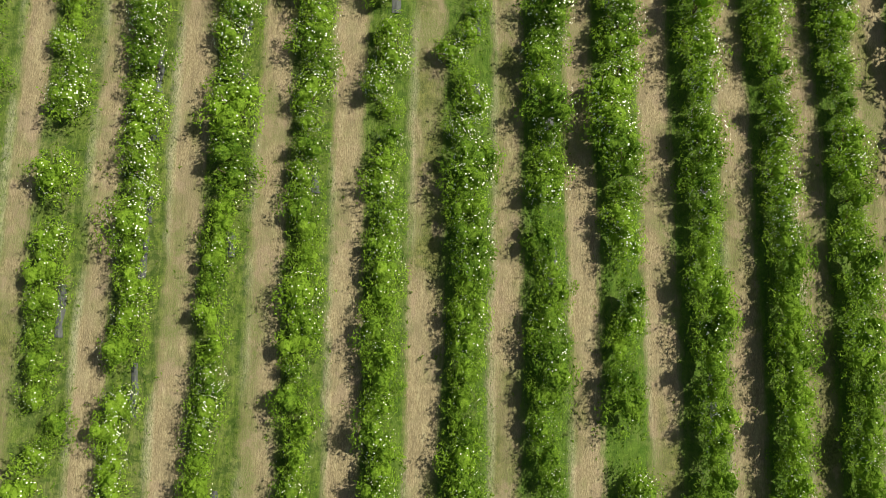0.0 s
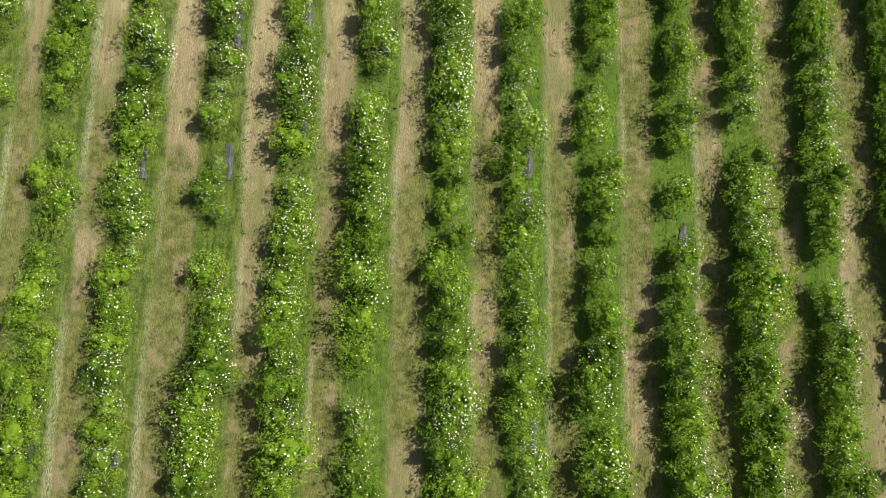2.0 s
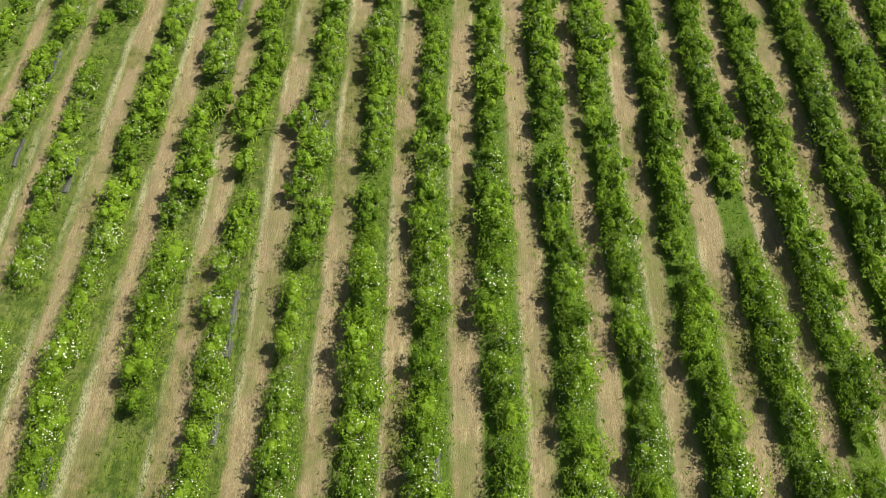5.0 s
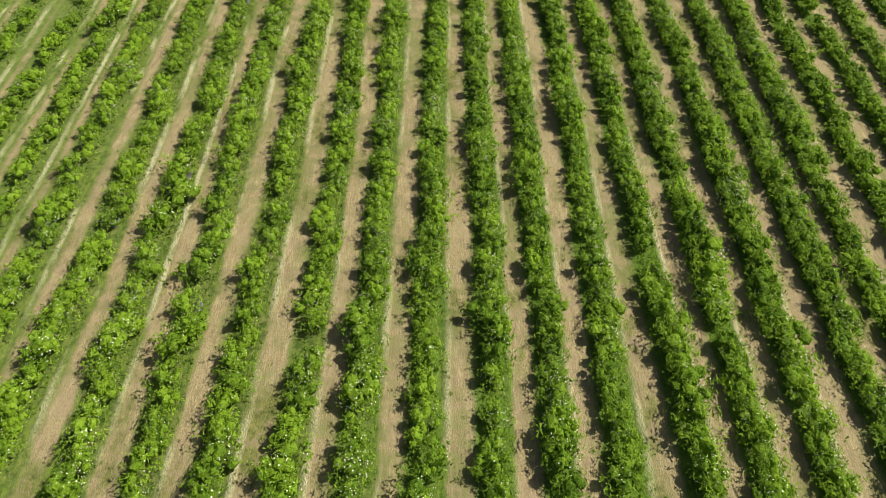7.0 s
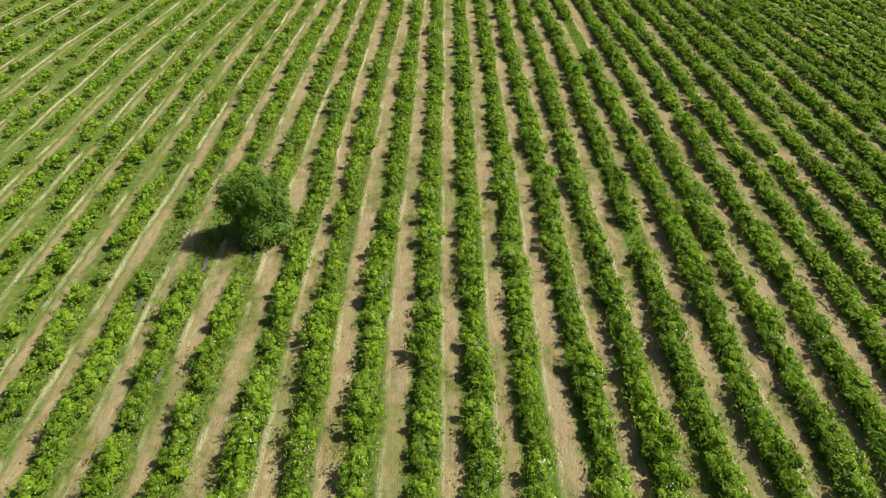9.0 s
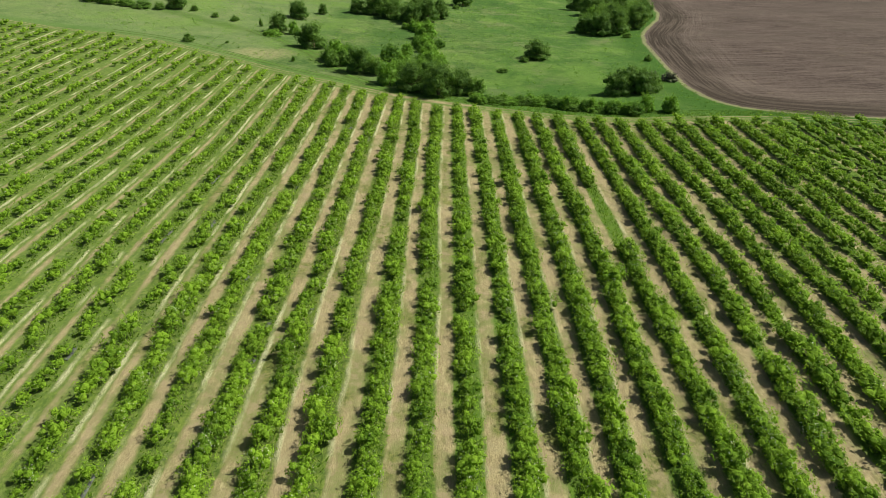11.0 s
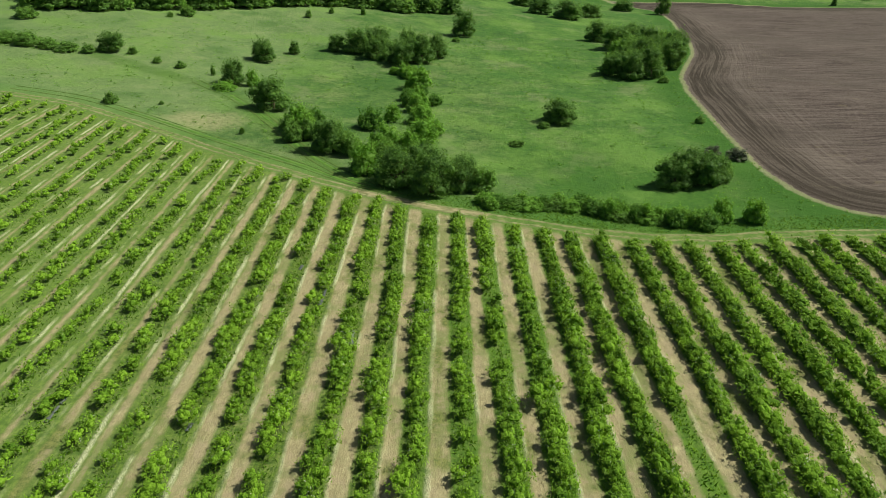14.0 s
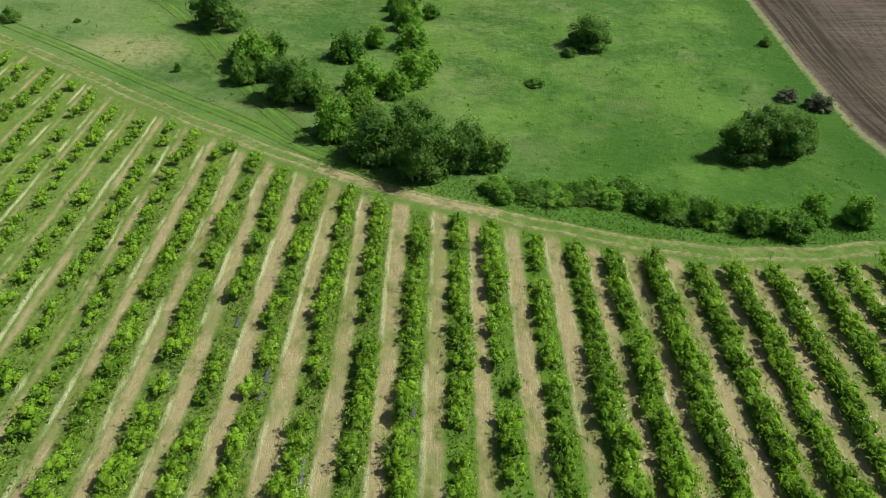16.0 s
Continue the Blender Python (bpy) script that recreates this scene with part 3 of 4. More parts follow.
# shrubs in full flower
WHITE = [(-8.3, 16.0), (-7.9, 13.4), (-10.9, 13.9), (-10.3, 7.2), (-13.7, 12.1), (-5.3, 33.0), (-2.0, 31.4), (14.3, 42.6), (15.8, 38.2), (10.8, 41.4), (-8.4, 64.2), (-5.8, 60.6), (15.5, 63.6), (-3.2, 60.0), (-16.5, 70.2), (-14.3, 70.5), (9.5, 106.3), (15.3, 105.8), (-0.9, 112.8), (-19.6, 115.2), (-16.5, 53.3), (-3.1, 45.8), (-0.3, 46.1), (14.0, 43.2), (10.8, 45.1), (3.6, 137.1), (3.9, 134.0), (-12.7, 144.4), (5.2, 210.9), (22.3, 200.8), (-11.0, 22.2), (-8.0, 16.2), (-7.9, 13.8), (0.3, 21.1), (-2.4, 12.2), (0.6, 10.9), (-14.4, 10.7), (9.5, 11.8)]


def plant_rows():
    """Every shrub of the field: row, place, size, tone, bloom."""
    plants = {}
    for k in range(FIRST, LAST + 1):
        r = np.random.default_rng(1000 + k)
        y = -14 + r.random() * 2
        got = []
        while True:
            x = float(row_x(k, y))
            if y > np.interp(x, EDGE_X, EDGE_Y) - 1.1:
                break
            seen = near_flight(abs(x) - 14, y)
            sparse = np.clip((-x - 4) / 30, 0, 1) * 0.32 + np.clip((y - 120) / 100, 0, 1) * 0.35 * (x < 6) + 0.08
            vigour = 0.5 + 0.5 * math.sin(y / 7.3 + k * 1.9) * math.sin(y / 3.1 + k * 0.7)
            cleared = -18.2 < x < -10.6 and 133.0 < y < 142.0 or any(abs(x - a) < 1.2 and abs(y - b) < c * (1.1 if c > 0.9 else 0.3) for a, b, c in GAPS)
            if seen and not cleared and r.random() > 0.26 * sparse + 0.015:
                big = (1.06 + 0.03 * np.clip((x - 13) / 8, 0, 1) * (y > 60) + 0.10 * np.clip((30 - y) / 20, 0, 1) - 0.25 * sparse) * (0.70 + 0.27 * vigour + 0.31 * r.random())
                stout = float(np.clip((x - 3) / 12, 0, 1) * np.interp(y, [40, 75], [0, 1]))
                big *= 1 + 0.10 * stout + 0.08 * float(np.clip((-x - 6) / 10, 0, 1) * np.interp(y, [70, 110], [0, 1]))
                if r.random() < 0.08 * (1 - stout):
                    big *= 0.7
                if any(abs(x - a) < 1.2 and abs(y - b) < c + 0.5 for a, b, c in GAPS):
                    big *= 0.8
                bloom = (10 + 75 * r.random() ** 2) * (1.15 + 0.35 * np.interp(y, [24, 34, 70, 85], [0, 1, 1, 0]) - 0.75 * np.clip((y - 60) / 120, 0, 1))
                if any(abs(x - a) < 1.0 and abs(y - b) < 0.9 for a, b in WHITE):
                    bloom += 80
                got.append((x + r.normal() * (0.20 - 0.06 * (x > 8)), y, (np.interp(y, [-5, 4, 11, 20, 30, 42, 60, 120, 220], [0.84, 0.95, 1.0, 1.0, 0.97, 0.95, 0.95, 0.96, 0.94]) - 0.03 * (x > 8) + 0.05 * (x > 7 and y < 48)) * big * (0.9 + 0.2 * r.random()), np.interp(y, [0, 20, 30, 42, 60, 90], [1.30, 1.32, 1.27, 1.27, 1.25, 1.20]) * (1 - 0.15 * float(np.clip((abs(x) - 9) / 9, 0, 1))) * big * (0.88 + 0.24 * r.random()) * (1.0 + float(np.interp(x, [3, 10], [0, 0.24])) * (y < 48) + 0.05 * stout),
                            float(np.clip(0.80 * r.random() + 0.10 + 0.15 * np.clip((2 - x) / 14, 0, 1), 0, 1)), int(bloom), r.random() * 6.283))
            if not seen:
                got.append((x, y, 0.85, 1.1, r.random(), 0, r.random() * 6.283))
                y += 0.9
            y += (0.94 + 0.42 * sparse - 0.16 * (x > 12)) * (0.85 + 0.35 * r.random())
        if got:
            plants[k] = got
    return plants


PLANTS = plant_rows()


def is_single(k, p):
    return -4 <= k <= 5 and 7.0 < p[1] < 36.0


def build_rows():
    for k, got in PLANTS.items():
        r = np.random.default_rng(5000 + k)
        leaves, tones, petals = [], [], []
        for p in got:
            if is_single(k, p):
                continue
            x, y, rad, hgt, tone, bloom, turn = p
            near = abs(x) < (17.5 if y < 72 else 21)
            kit = (FINEST if y < 72 else FINE) if near else (MIDDLE if abs(x) < 42 else COARSE)
            if not near_flight(x, y):
                kit = SPARE if near_flight(abs(x) - 14, y) else SHELL
            shape = kit[r.integers(len(kit))]
            z = float(ground_z(x, y))
            leaves.append(posed(shape, x, y, z, turn, rad, rad * (1.22 + 0.18 * min(1.0, max(0.0, (x + 5) / 20))), hgt))
            tones.append(tone)
            if abs(x) < 46 and bloom and near_flight(x, y):
                q = blossom_faces(r, bloom if near else max(1, bloom // 5), (0.025 if y < 90 else 0.024) if near else 0.030)
                petals.append(posed(q, x, y, z, turn, rad, rad, hgt))
        if not leaves:
            continue
        root = tagged(new("shrub_row"), "long row of green leafy shrubs in white blossom on grass", "shrub row", "rows of the orchard")
        part("foliage", polys("foliage", leaves, LEAF, tones), root, kind="stuff")
        if petals:
            part("blossom", polys("blossom", petals, PETAL), root, "small white flowers", "stuff")
        # dark film laid along the row
        if -9 < k < 10:
            quads = []
            y = got[0][1]
            while y < got[-1][1] - 5.0:
                ln = 0.5 + 1.6 * r.random()
                if r.random() < (0.08 + 0.09 * (k < -1) if y < 75 else 0.04):
                    ya = np.linspace(y, y + ln, 5)
                    xa = row_x(k, ya) + 0.24 + 0.035 * r.normal(size=5)
                    w = 0.09 + 0.09 * r.random(5)
                    za = ground_z(xa, ya) + 0.05 + 0.02 * r.random(5)
                    l, m, h = (np.stack([xa + s * w, ya, za + b], 1) for s, b in ((-1, -0.02), (0, 0.012), (1, -0.02)))
                    for a, b in ((l, m), (m, h)):
                        quads.append(np.stack([a[:-1], b[:-1], b[1:], a[1:]], 1))
                y += ln + 0.5 * r.random()
            part("mulch_film", polys("mulch_film", quads, FILM), root, "strips of grey plastic mulch film", "stuff")


build_rows()


def build_single_shrubs():
    """The shrubs that the flight passes nearest, each a thing of its own."""
    kits = []
    for i in range(8):
        r = np.random.default_rng(70 + i)
        stems = []
        for a in range(4):
            w, e = r.random() * 6.283, 0.25 + 0.4 * r.random()
            stems.append(polys("stem", [tube([(0.05 * math.cos(w), 0.05 * math.sin(w), -0.03), (0.2 * math.cos(w), 0.2 * math.sin(w), 0.35), (e * math.cos(w), e * math.sin(w), 0.75)], (0.03, 0.02, 0.008), 5)], BARK))
        kits.append((stems, polys("foliage", [FINEST[i]], LEAF, [r.random()]),
                     [polys("blossom", [blossom_faces(r, c, 0.025)], PETAL) for c in (26, 60, 95, 140)]))
    for k, got in PLANTS.items():
        r = np.random.default_rng(9000 + k)
        for p in got:
            if not is_single(k, p):
                continue
            x, y, rad, hgt, tone, bloom, turn = p
            stems, leaves, flowers = kits[r.integers(8)]
            heavy = bloom > 92
            root = tagged(new("flowering_shrub"), "green leafy shrub covered in clusters of white blossom" if heavy else "green leafy shrub with scattered small white flowers",
                          "shrub", "shrubs in the rows")
            root.matrix_world = pose(x, y, float(ground_z(x, y)), 0, 0, math.degrees(turn)) @ Matrix.Diagonal((rad, rad * 1.1, hgt, 1))
            for stem in stems:
                part("stem", stem, root)
            part("foliage", leaves, root)
            part("blossom", flowers[3 if heavy else 0 if bloom < 16 else 1 if bloom < 50 else 2], root, "white flowers")


build_single_shrubs()


# ---------------- trees and bushes beyond the rows ----------------
def sprigs(c, q, count, size, r):
    """Upright shoots that break the outline of a crown."""
    top = np.repeat(np.arange(len(c)), 2)
    lean = unit(np.column_stack([r.normal(size=(len(top), 2)) * 0.35 + c[top, :2] * 0.5, np.ones(len(top))]))
    foot = c[top] + np.column_stack([r.normal(size=(len(top), 2)) * 0.4, np.full(len(top), 0.5)]) * q[top, None]
    high = q[top, None] * (0.7 + 1.3 * r.random((len(top), 1)))
    at = np.concatenate([foot + lean * high * f for f in (0.3, 0.65, 1.0)])
    thick = np.concatenate([q[top] * f for f in (0.36, 0.27, 0.15)])
    return leaf_cloud(at, thick, count, size * 0.9, r, 1.3, -1.0, 0.6)


def tree_shape(seed, count, size, tall=1.0, boughs=34):
    """Crown about 1 m in radius, trunk foot at the origin; tall: height of the crown's middle."""
    r = np.random.default_rng(seed)
    n = unit(r.normal(size=(boughs, 3)))
    n[:, 2] = np.where(n[:, 2] < -0.75, -n[:, 2], n[:, 2])
    c = n * np.array([0.62, 0.62, 0.55]) * (0.65 + 0.58 * r.random((boughs, 1))) + np.array([0, 0, tall])
    q = 0.17 + 0.17 * r.random(boughs)
    w = np.arange(9) * 0.698 + r.random(9) * 0.5
    skirt = np.stack([np.cos(w) * 0.62, np.sin(w) * 0.62, 0.26 + 0.12 * r.random(9)], 1)
    c = np.concatenate([c, [(0, 0, tall)], skirt])
    q = np.concatenate([q, [0.62], 0.26 + 0.12 * r.random(9)])
    big = np.argsort(-q)[:20]
    crown = np.concatenate([lumps(c[big], q[big], r, 0.85, 0.72), leaf_cloud(c, q, count, size, r, 0.85, -0.9, 0.35), leaf_cloud(c, q * 1.22, count // 8, size, r, 0.85, -0.9, 0.4), sprigs(c[:boughs], q[:boughs], count // 5, size, r)])
    wood = [tube([(0, 0, -0.1), (0.03, -0.02, tall * 0.4), (0.02, 0.03, tall)], (0.11, 0.08, 0.04), 7)]
    for i in range(5):
        e = c[i] * np.array([0.85, 0.85, 1])
        wood.append(tube([(0.02, 0, tall * 0.35), (e[0] * 0.5, e[1] * 0.5, tall * 0.6), e], (0.05, 0.035, 0.012), 5))
    return crown, np.concatenate(wood)


def tree_kit(name, seeds, count, size, tall, material):
    kit = []
    for s in seeds:
        crown, wood = tree_shape(s, count, size, tall)
        kit.append((polys("crown", [crown], material, [(s * 0.37) % 1.0]), polys("trunk", [wood], BARK)))
    return kit


def set_tree(name, kit, i, x, y, wide, high, label, group="", seed=0):
    """wide and high: the crown's breadth and the whole height in metres."""
    crown, wood = kit[i % len(kit)]
    root = tagged(new(name), label, "tree" if name == "tree" else "bush", group)
    top = 1.76 if name == "tree" else 1.5
    root.matrix_world = pose(x, y, float(surface_z(x, y)), 0, 0, (i * 97 + seed * 53) % 360) @ Matrix.Diagonal((wide / 2, wide / 2, high / top, 1))
    part("crown", crown, root)
    part("trunk", wood, root)
    return root


TREES = tree_kit("tree", (3, 14, 25, 36), 3600, 0.080, 0.80, TREE_LEAF)
BUSHES = tree_kit("bush", (5, 16, 27, 38), 1350, 0.122, 0.58, BUSH_LEAF)
DARK_BUSHES = tree_kit("bush", (7, 18, 29), 1350, 0.125, 0.58, TREE_LEAF)
FAR_TREES = tree_kit("tree", (8, 19, 31), 420, 0.27, 0.8, TREE_LEAF)
DRY = tree_kit("bush", (9,), 700, 0.15, 0.62, GREY_LEAF)

# the one tree among the rows
LONE = [(polys("crown", [tree_shape(41, 11000, 0.078, 0.95, 40)[0]], TREE_LEAF, [1.0]), polys("trunk", [tree_shape(41, 10, 0.1, 0.95, 40)[1]], BARK))]
set_tree("tree", LONE, 0, -12.6, 138.9, 4.9, 4.5, "dense round dark green tree standing between the shrub rows")

# x, y, breadth, height of single trees in the meadow
for i, (x, y, w, h) in enumerate([(-33.9, 283.3, 4.9, 4.4), (-29.9, 290.3, 2.7, 2.4), (-34.9, 266.7, 4.4, 4.2), (-25.8, 254, 6.5, 4.9), (-58.2, 277.4, 4.8, 3.6), (2.2, 327.7, 6.7, 6.2),
                                  (15.2, 254.6, 5.9, 3.5), (25, 231, 5.0, 3.7), (28.6, 231.8, 5.0, 4.3), (26.6, 232.4, 4.6, 4.2), (30.6, 232.6, 3.4, 3.2), (64.7, 387.7, 5.6, 6.6)]):
    set_tree("tree", TREES, i, x, y, w, h, "round dark green tree standing alone in the meadow", "trees in the meadow", i)
for i, (x, y, w, h) in enumerate([(-22.8, 295.7, 4.4, 3.2), (-19, 295, 6.3, 4.8), (-14.5, 292, 6.2, 4.7), (-10.1, 289, 6.1, 5.1), (-6.2, 291, 6.2, 5.2), (-3.2, 296, 4.5, 4.8), (-9, 297, 6, 5), (-15, 299, 6, 5),
                                  (-15.3, 237.8, 5.0, 4.3), (-6.6, 228.2, 5.6, 4.4), (-2.4, 226.0, 5.6, 5.2), (0.8, 227.6, 4.2, 4.5), (-3.6, 230, 5, 4.5)]):
    set_tree("tree", TREES, i + 1, x, y, w, h, "dark green tree in a dense clump in the gully", "trees in the gully", i)
for i, (x, y, w, h) in enumerate([(34.3, 330, 7.5, 5.3), (36.1, 317, 8, 5.5), (30.6, 294, 6, 5), (33.7, 291.3, 6.2, 5.5), (37.7, 293, 6.3, 6), (43.5, 301, 6.7, 6.4), (49.4, 317, 6.1, 6), (42.5, 315, 7.3, 6.1),
                                  (42.2, 333, 8, 4.9), (38.5, 304, 7, 6), (46, 308, 6, 5.6), (25.2, 373, 9, 4.5), (32.4, 367, 10, 5.5), (39.9, 373, 8, 4.1), (53.2, 391, 8, 3.9), (21.7, 389, 10, 3.6)]):
    set_tree("tree", TREES, i + 2, x, y, w, h, "dark green tree in a thicket beside the ploughed field", "trees of the thicket", i)
for i, (x, y, w, h) in enumerate([(-9.9, 231.4, 4.8, 4.0), (-8.0, 234, 3.8, 3.4), (-5.8, 273, 5.2, 4), (-7.2, 265, 3.2, 2.2), (-5.5, 258, 4, 3.2), (-4.8, 251.5, 4.5, 3), (-4.1, 243.3, 4.9, 3.5), (-11.2, 248, 4.4, 3.3), (-8.7, 241, 4.7, 3.4), (-8.6, 252, 3, 2.6),
                                  (-20.1, 243.9, 4.5, 4), (-18.6, 247.5, 3.4, 2.4), (-31.7, 266.8, 2.7, 3), (-35, 262.6, 4.5, 1.3), (-2.5, 247, 3, 2.2), (-3, 262, 2.8, 2)]):
    set_tree("bush", BUSHES, i, x, y, w, h, "bright green leafy bush in the meadow gully", "bushes in the gully", i)
GULLY = np.random.default_rng(31)
for i in range(36):
    # undergrowth that closes the gully
    dark = i < 20
    f = GULLY.random()
    line = [(-22, 246), (-15, 238.5), (-8, 232.5), (1, 226.8)] if dark else [(-8.5, 239), (-5.5, 250), (-5, 262), (-6, 274), (-10, 283)]
    g = f * (len(line) - 1)
    j = min(int(g), len(line) - 2)
    x = line[j][0] + (line[j + 1][0] - line[j][0]) * (g - j) + GULLY.normal() * 1.2
    y = line[j][1] + (line[j + 1][1] - line[j][1]) * (g - j) + abs(GULLY.normal()) * 1.0
    w = (2.2 if dark else 1.5) + 2.0 * GULLY.random()
    set_tree("bush", DARK_BUSHES if dark else BUSHES, i, x, y, w, w * (0.65 + 0.3 * GULLY.random()),
             "dark green bush in the undergrowth of the gully" if dark else "bright green leafy bush in the meadow gully", "undergrowth of the gully", i)
for i in range(20):
    # undergrowth of the thicket
    f, g = GULLY.random(), GULLY.random()
    x, y = 30.5 + 17 * f + 3 * g, 293 + 14 * f + 24 * g
    w = 4.0 + 2.5 * GULLY.random()
    set_tree("bush", DARK_BUSHES if i % 3 else BUSHES, i, x, y, w, w * (0.6 + 0.2 * GULLY.random()), "dark green bush filling the thicket beside the field", "undergrowth of the thicket", i)
for i, (x, y, w, h) in enumerate([(60, 421, 8, 5), (76, 425, 7, 5), (93, 429, 8, 5.5), (104, 432, 5, 5), (120, 434, 9, 5), (137, 433, 7, 5), (152, 433, 8, 5), (132.8, 418, 2.4, 2.2), (168, 432, 8, 5)]):
    set_tree("tree", FAR_TREES, i, x, y, w, h, "distant dark green tree beyond the ploughed field", "trees beyond the field", i)
for i in range(54):
    # hedge between the track and the meadow
    f = i / 53
    x = 3.4 + 22.5 * f + 0.35 * math.sin(i * 5.3)
    y = float(np.interp(x, [3, 13.5, 16, 24.5, 26], [222.9, 223.6, 221.5, 219.8, 219.9])) + 0.75 * math.sin(i * 2.3)
    set_tree("bush", BUSHES if i % 4 else DARK_BUSHES, i, x, y, 1.7 + 1.5 * math.sin(i * 1.7) ** 2, 1.0 + 0.45 * (x > 14.5) + 0.35 * math.sin(i * 3.1) + 0.3 * math.sin(i * 0.9), "low green hedge bush beside the grassy track", "hedge bushes", i)
for i, (x, y, w, h) in enumerate([(27.2, 221, 2.7, 2.7), (30.6, 221, 2.9, 2.7)]):
    set_tree("bush", BUSHES, i + 1, x, y, w, h, "rounded green bush beside the grassy track", "bushes by the track", i)
for i, (x, y, w, h) in enumerate([(-47.2, 251, 2.6, 1.5), (-40.8, 252, 0.9, 0.5), (-26.9, 241.7, 0.8, 1.0), (-39.1, 270.4, 0.9, 1.7), (-54.5, 277, 1.8, 1.4), (-49.2, 273.7, 1.9, 1.1), (-44.8, 271.8, 2.3, 1.1),
                                  (-71.7, 276.5, 5, 2.3), (-68, 276, 4, 1.8), (-64.7, 275, 4.5, 1.6), (-60.9, 275.3, 2.7, 1.5), (-76, 278, 5, 2.2), (32.3, 234.3, 1.9, 1.9), (12.5, 251.7, 1.9, 0.9), (8.2, 244.3, 2.4, 0.7),
                                  (36.4, 258, 1.8, 1.2), (39, 288, 2.5, 1.2), (-33.9, 327, 1.9, 1.9), (-29.7, 334, 1.7, 1.7), (-22.4, 337.5, 1.5, 2.2), (-57.7, 315.3, 3.8, 2.4), (-60.5, 312, 1.6, 1.2), (0.4, 318, 2.4, 1.1), (-83, 297.7, 5.3, 2.3)]):
    set_tree("bush", DARK_BUSHES, i, x, y, w, h, "small dark green bush scattered in the meadow grass", "bushes in the meadow", i)
for i, (x, y, w, h) in enumerate([(35.8, 241, 3.2, 1.6), (33.4, 242.9, 2.6, 1.2)]):
    set_tree("bush", DRY, 0, x, y, w, h, "greyish half-bare bush at the ploughed field's margin", "dry bushes", i)
WOOD = np.random.default_rng(77)
for i in range(64):
    # edge of the wood behind the meadow
    f = i % 32 / 31
    x = -86 + 84 * f + WOOD.normal() * 0.8
    y = float(np.interp(x, [-90, -79, -70, -52, -41, -29, -15, -2], [305, 308, 312, 329, 337, 347, 351, 356])) + (i // 32) * 6 + WOOD.normal() * 0.9
    set_tree("tree", FAR_TREES, i, x, y, 5.2 + 2.2 * WOOD.random(), 3.3 + 1.5 * WOOD.random(), "dark green tree at the edge of the wood", "trees of the wood", i)


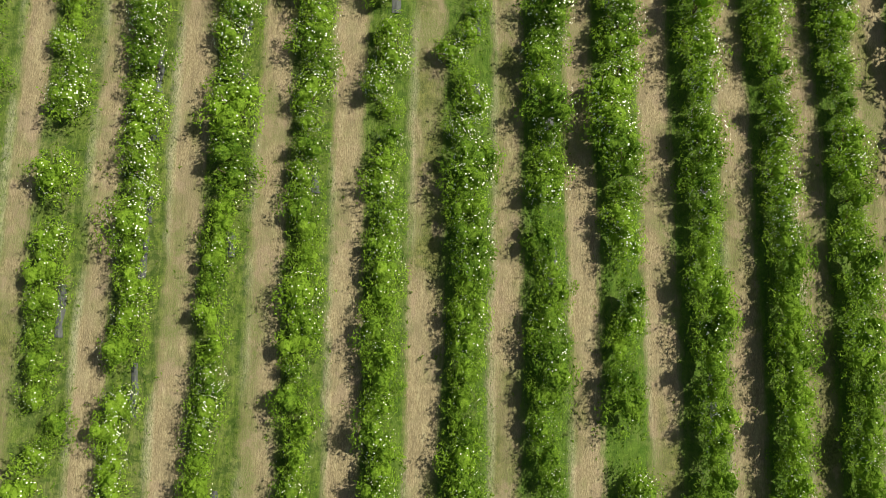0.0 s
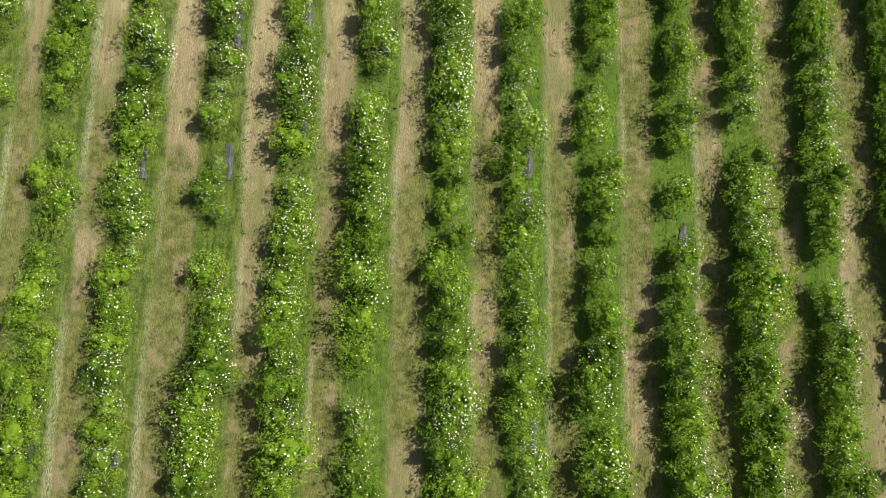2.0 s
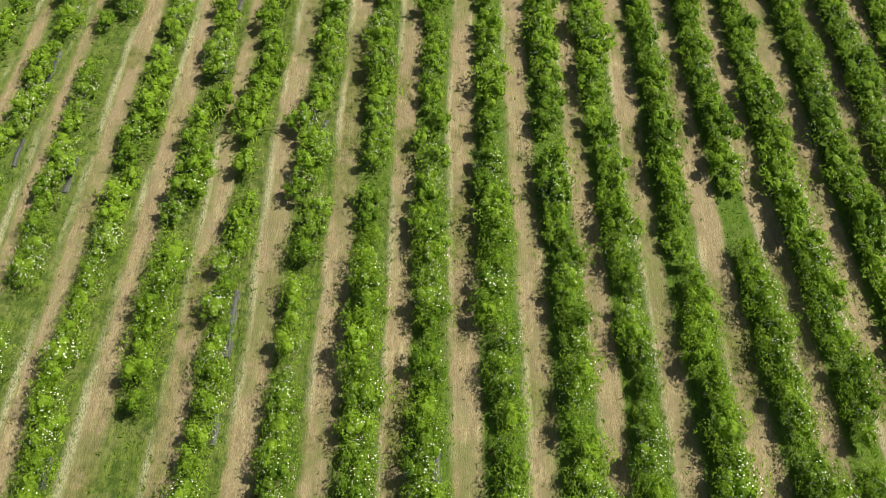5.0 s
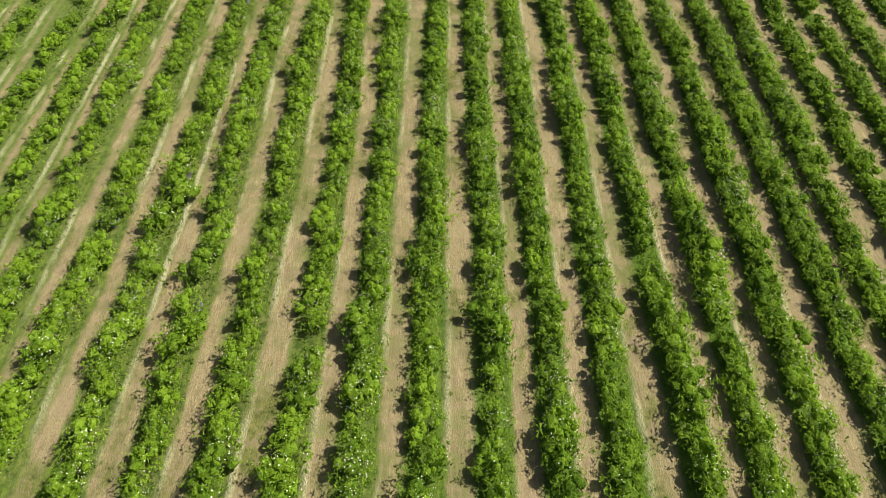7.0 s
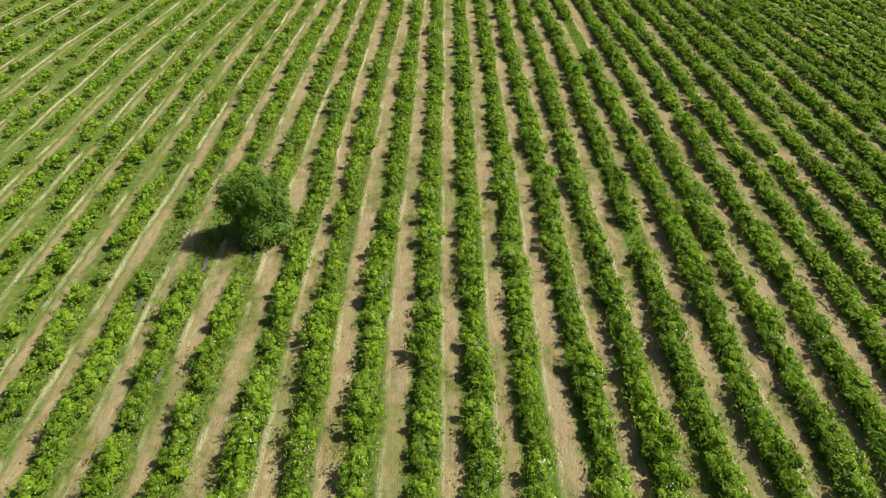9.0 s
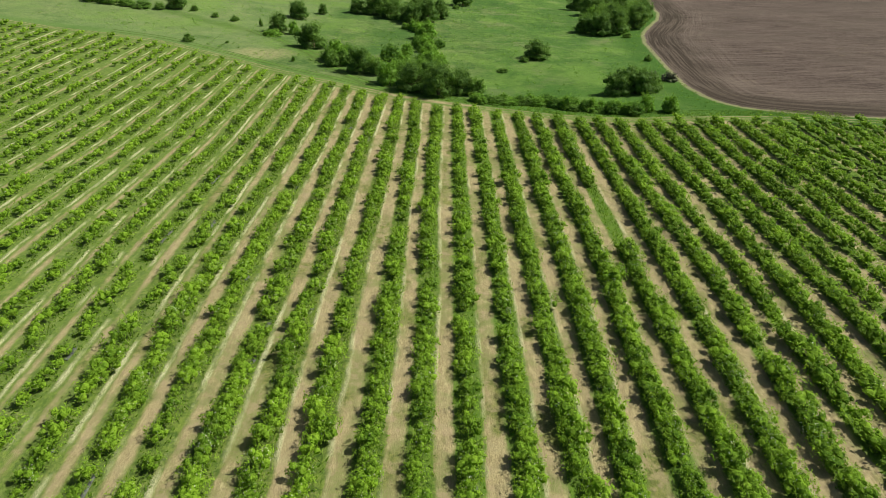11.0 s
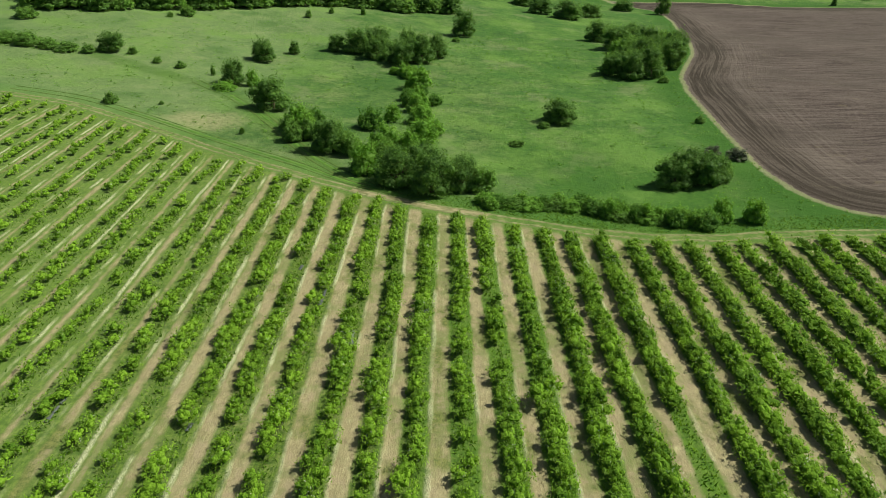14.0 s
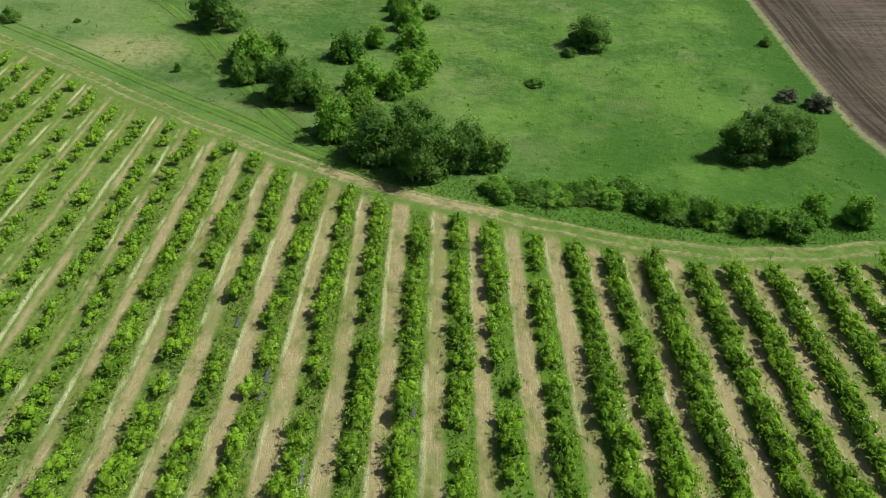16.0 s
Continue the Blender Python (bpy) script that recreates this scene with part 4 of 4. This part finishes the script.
# ---------------- grass and weeds ----------------
def build_grass():
    r = np.random.default_rng(5)
    blades = []
    for k in range(-22, 17):
        n = 6000 if -10 < k < 11 else 4200
        y = -5 + 225 * r.random(n) ** 0.8
        off = r.normal(size=n) * np.interp(y, [60, 110], [0.55, 0.48])
        x = row_x(k, y) + off
        ok = (y < np.interp(x, EDGE_X, EDGE_Y) - 0.5) & (np.abs(off) < np.interp(y, [60, 110], [0.95, 0.72])) & (np.abs(x) < 20 + 0.2 * y)
        x, y = x[ok], y[ok]
        z = ground_z(x, y)
        m = len(x)
        h = (0.03 + 0.09 * r.random(m)) * np.interp(y, [60, 130], [1.0, 2.1])
        w = (0.02 + 0.03 * r.random(m)) * np.interp(y, [60, 130], [1.0, 1.8])
        a = r.random(m) * 6.283
        lean = r.normal(size=(m, 2)) * np.array([0.10, 0.13])
        dx, dy = np.cos(a) * w, np.sin(a) * w
        blades.append(np.stack([np.stack([x - dx, y - dy, z], 1), np.stack([x + dx, y + dy, z], 1), np.stack([x + lean[:, 0], y + lean[:, 1], z + h], 1)], 1))
    tagged(new("grass", polys("grass", blades, BLADE, [0.5] * len(blades))), "tufts of long green grass under the shrub rows", "grass", kind="stuff")
    # weeds and dry tufts on the strips between the rows
    n = 10000
    x, y = -24 + 48 * r.random(n), -6 + 130 * r.random(n) ** 1.2
    off = np.array([np.min(np.abs(a - row_x(np.arange(-12, 13), b))) for a, b in zip(x, y)])
    ok = (off > 0.5) & (off < 1.4) & (r.random(n) < np.interp(off, [0.5, 0.85, 1.4], [0.5, 1.0, 0.25]))
    spots = np.column_stack([x[ok], y[ok], ground_z(x[ok], y[ok]) - 0.01])
    tufts = leaf_cloud(spots, 0.04 + 0.11 * r.random(len(spots)) ** 2, len(spots) * 4, 0.11, r, 0.5, 0.0, 0.6, 0.12)
    tagged(new("strip_weeds", polys("strip_weeds", [tufts], BLADE, [0.6])), "small weed tufts on the bare strips between rows", "weeds", kind="stuff")
    m = 6000
    x = -5 + 60 * r.random(m)
    y = np.interp(x, EDGE_X, EDGE_Y) + 2.0 + 3.2 * r.random(m) ** 1.3
    z = surface_z(x, y)
    a, w, h = r.random(m) * 6.283, 0.03 + 0.05 * r.random(m), 0.05 + 0.16 * r.random(m)
    dx, dy = np.cos(a) * w, np.sin(a) * w
    lean = r.normal(size=(m, 2)) * 0.22
    verge = np.stack([np.stack([x - dx, y - dy, z - 0.02], 1), np.stack([x + dx, y + dy, z - 0.02], 1), np.stack([x + lean[:, 0], y + lean[:, 1], z + h], 1)], 1)
    tagged(new("verge_grass", polys("verge_grass", [verge], BLADE, [0.4])), "tall green grass between the track and the hedge", "grass", kind="stuff")
    # weeds standing in the meadow
    n = 7500
    x, y = -80 + 125 * r.random(n), 218 + 110 * r.random(n)
    ok = (y > np.interp(x, EDGE_X, EDGE_Y) + 5) & ~inside(x, y, FIELD)
    spots = np.column_stack([x[ok], y[ok], surface_z(x[ok], y[ok]) - 0.02])
    tufts = [leaf_cloud(spots, 0.10 + 0.34 * r.random(len(spots)) ** 3, len(spots) * 6, 0.15, r, 0.7, 0.0)]
    tagged(new("meadow_weeds", polys("meadow_weeds", tufts, BUSH_LEAF, [0.5])), "small weed tufts scattered through the meadow", "weeds", kind="stuff")


build_grass()
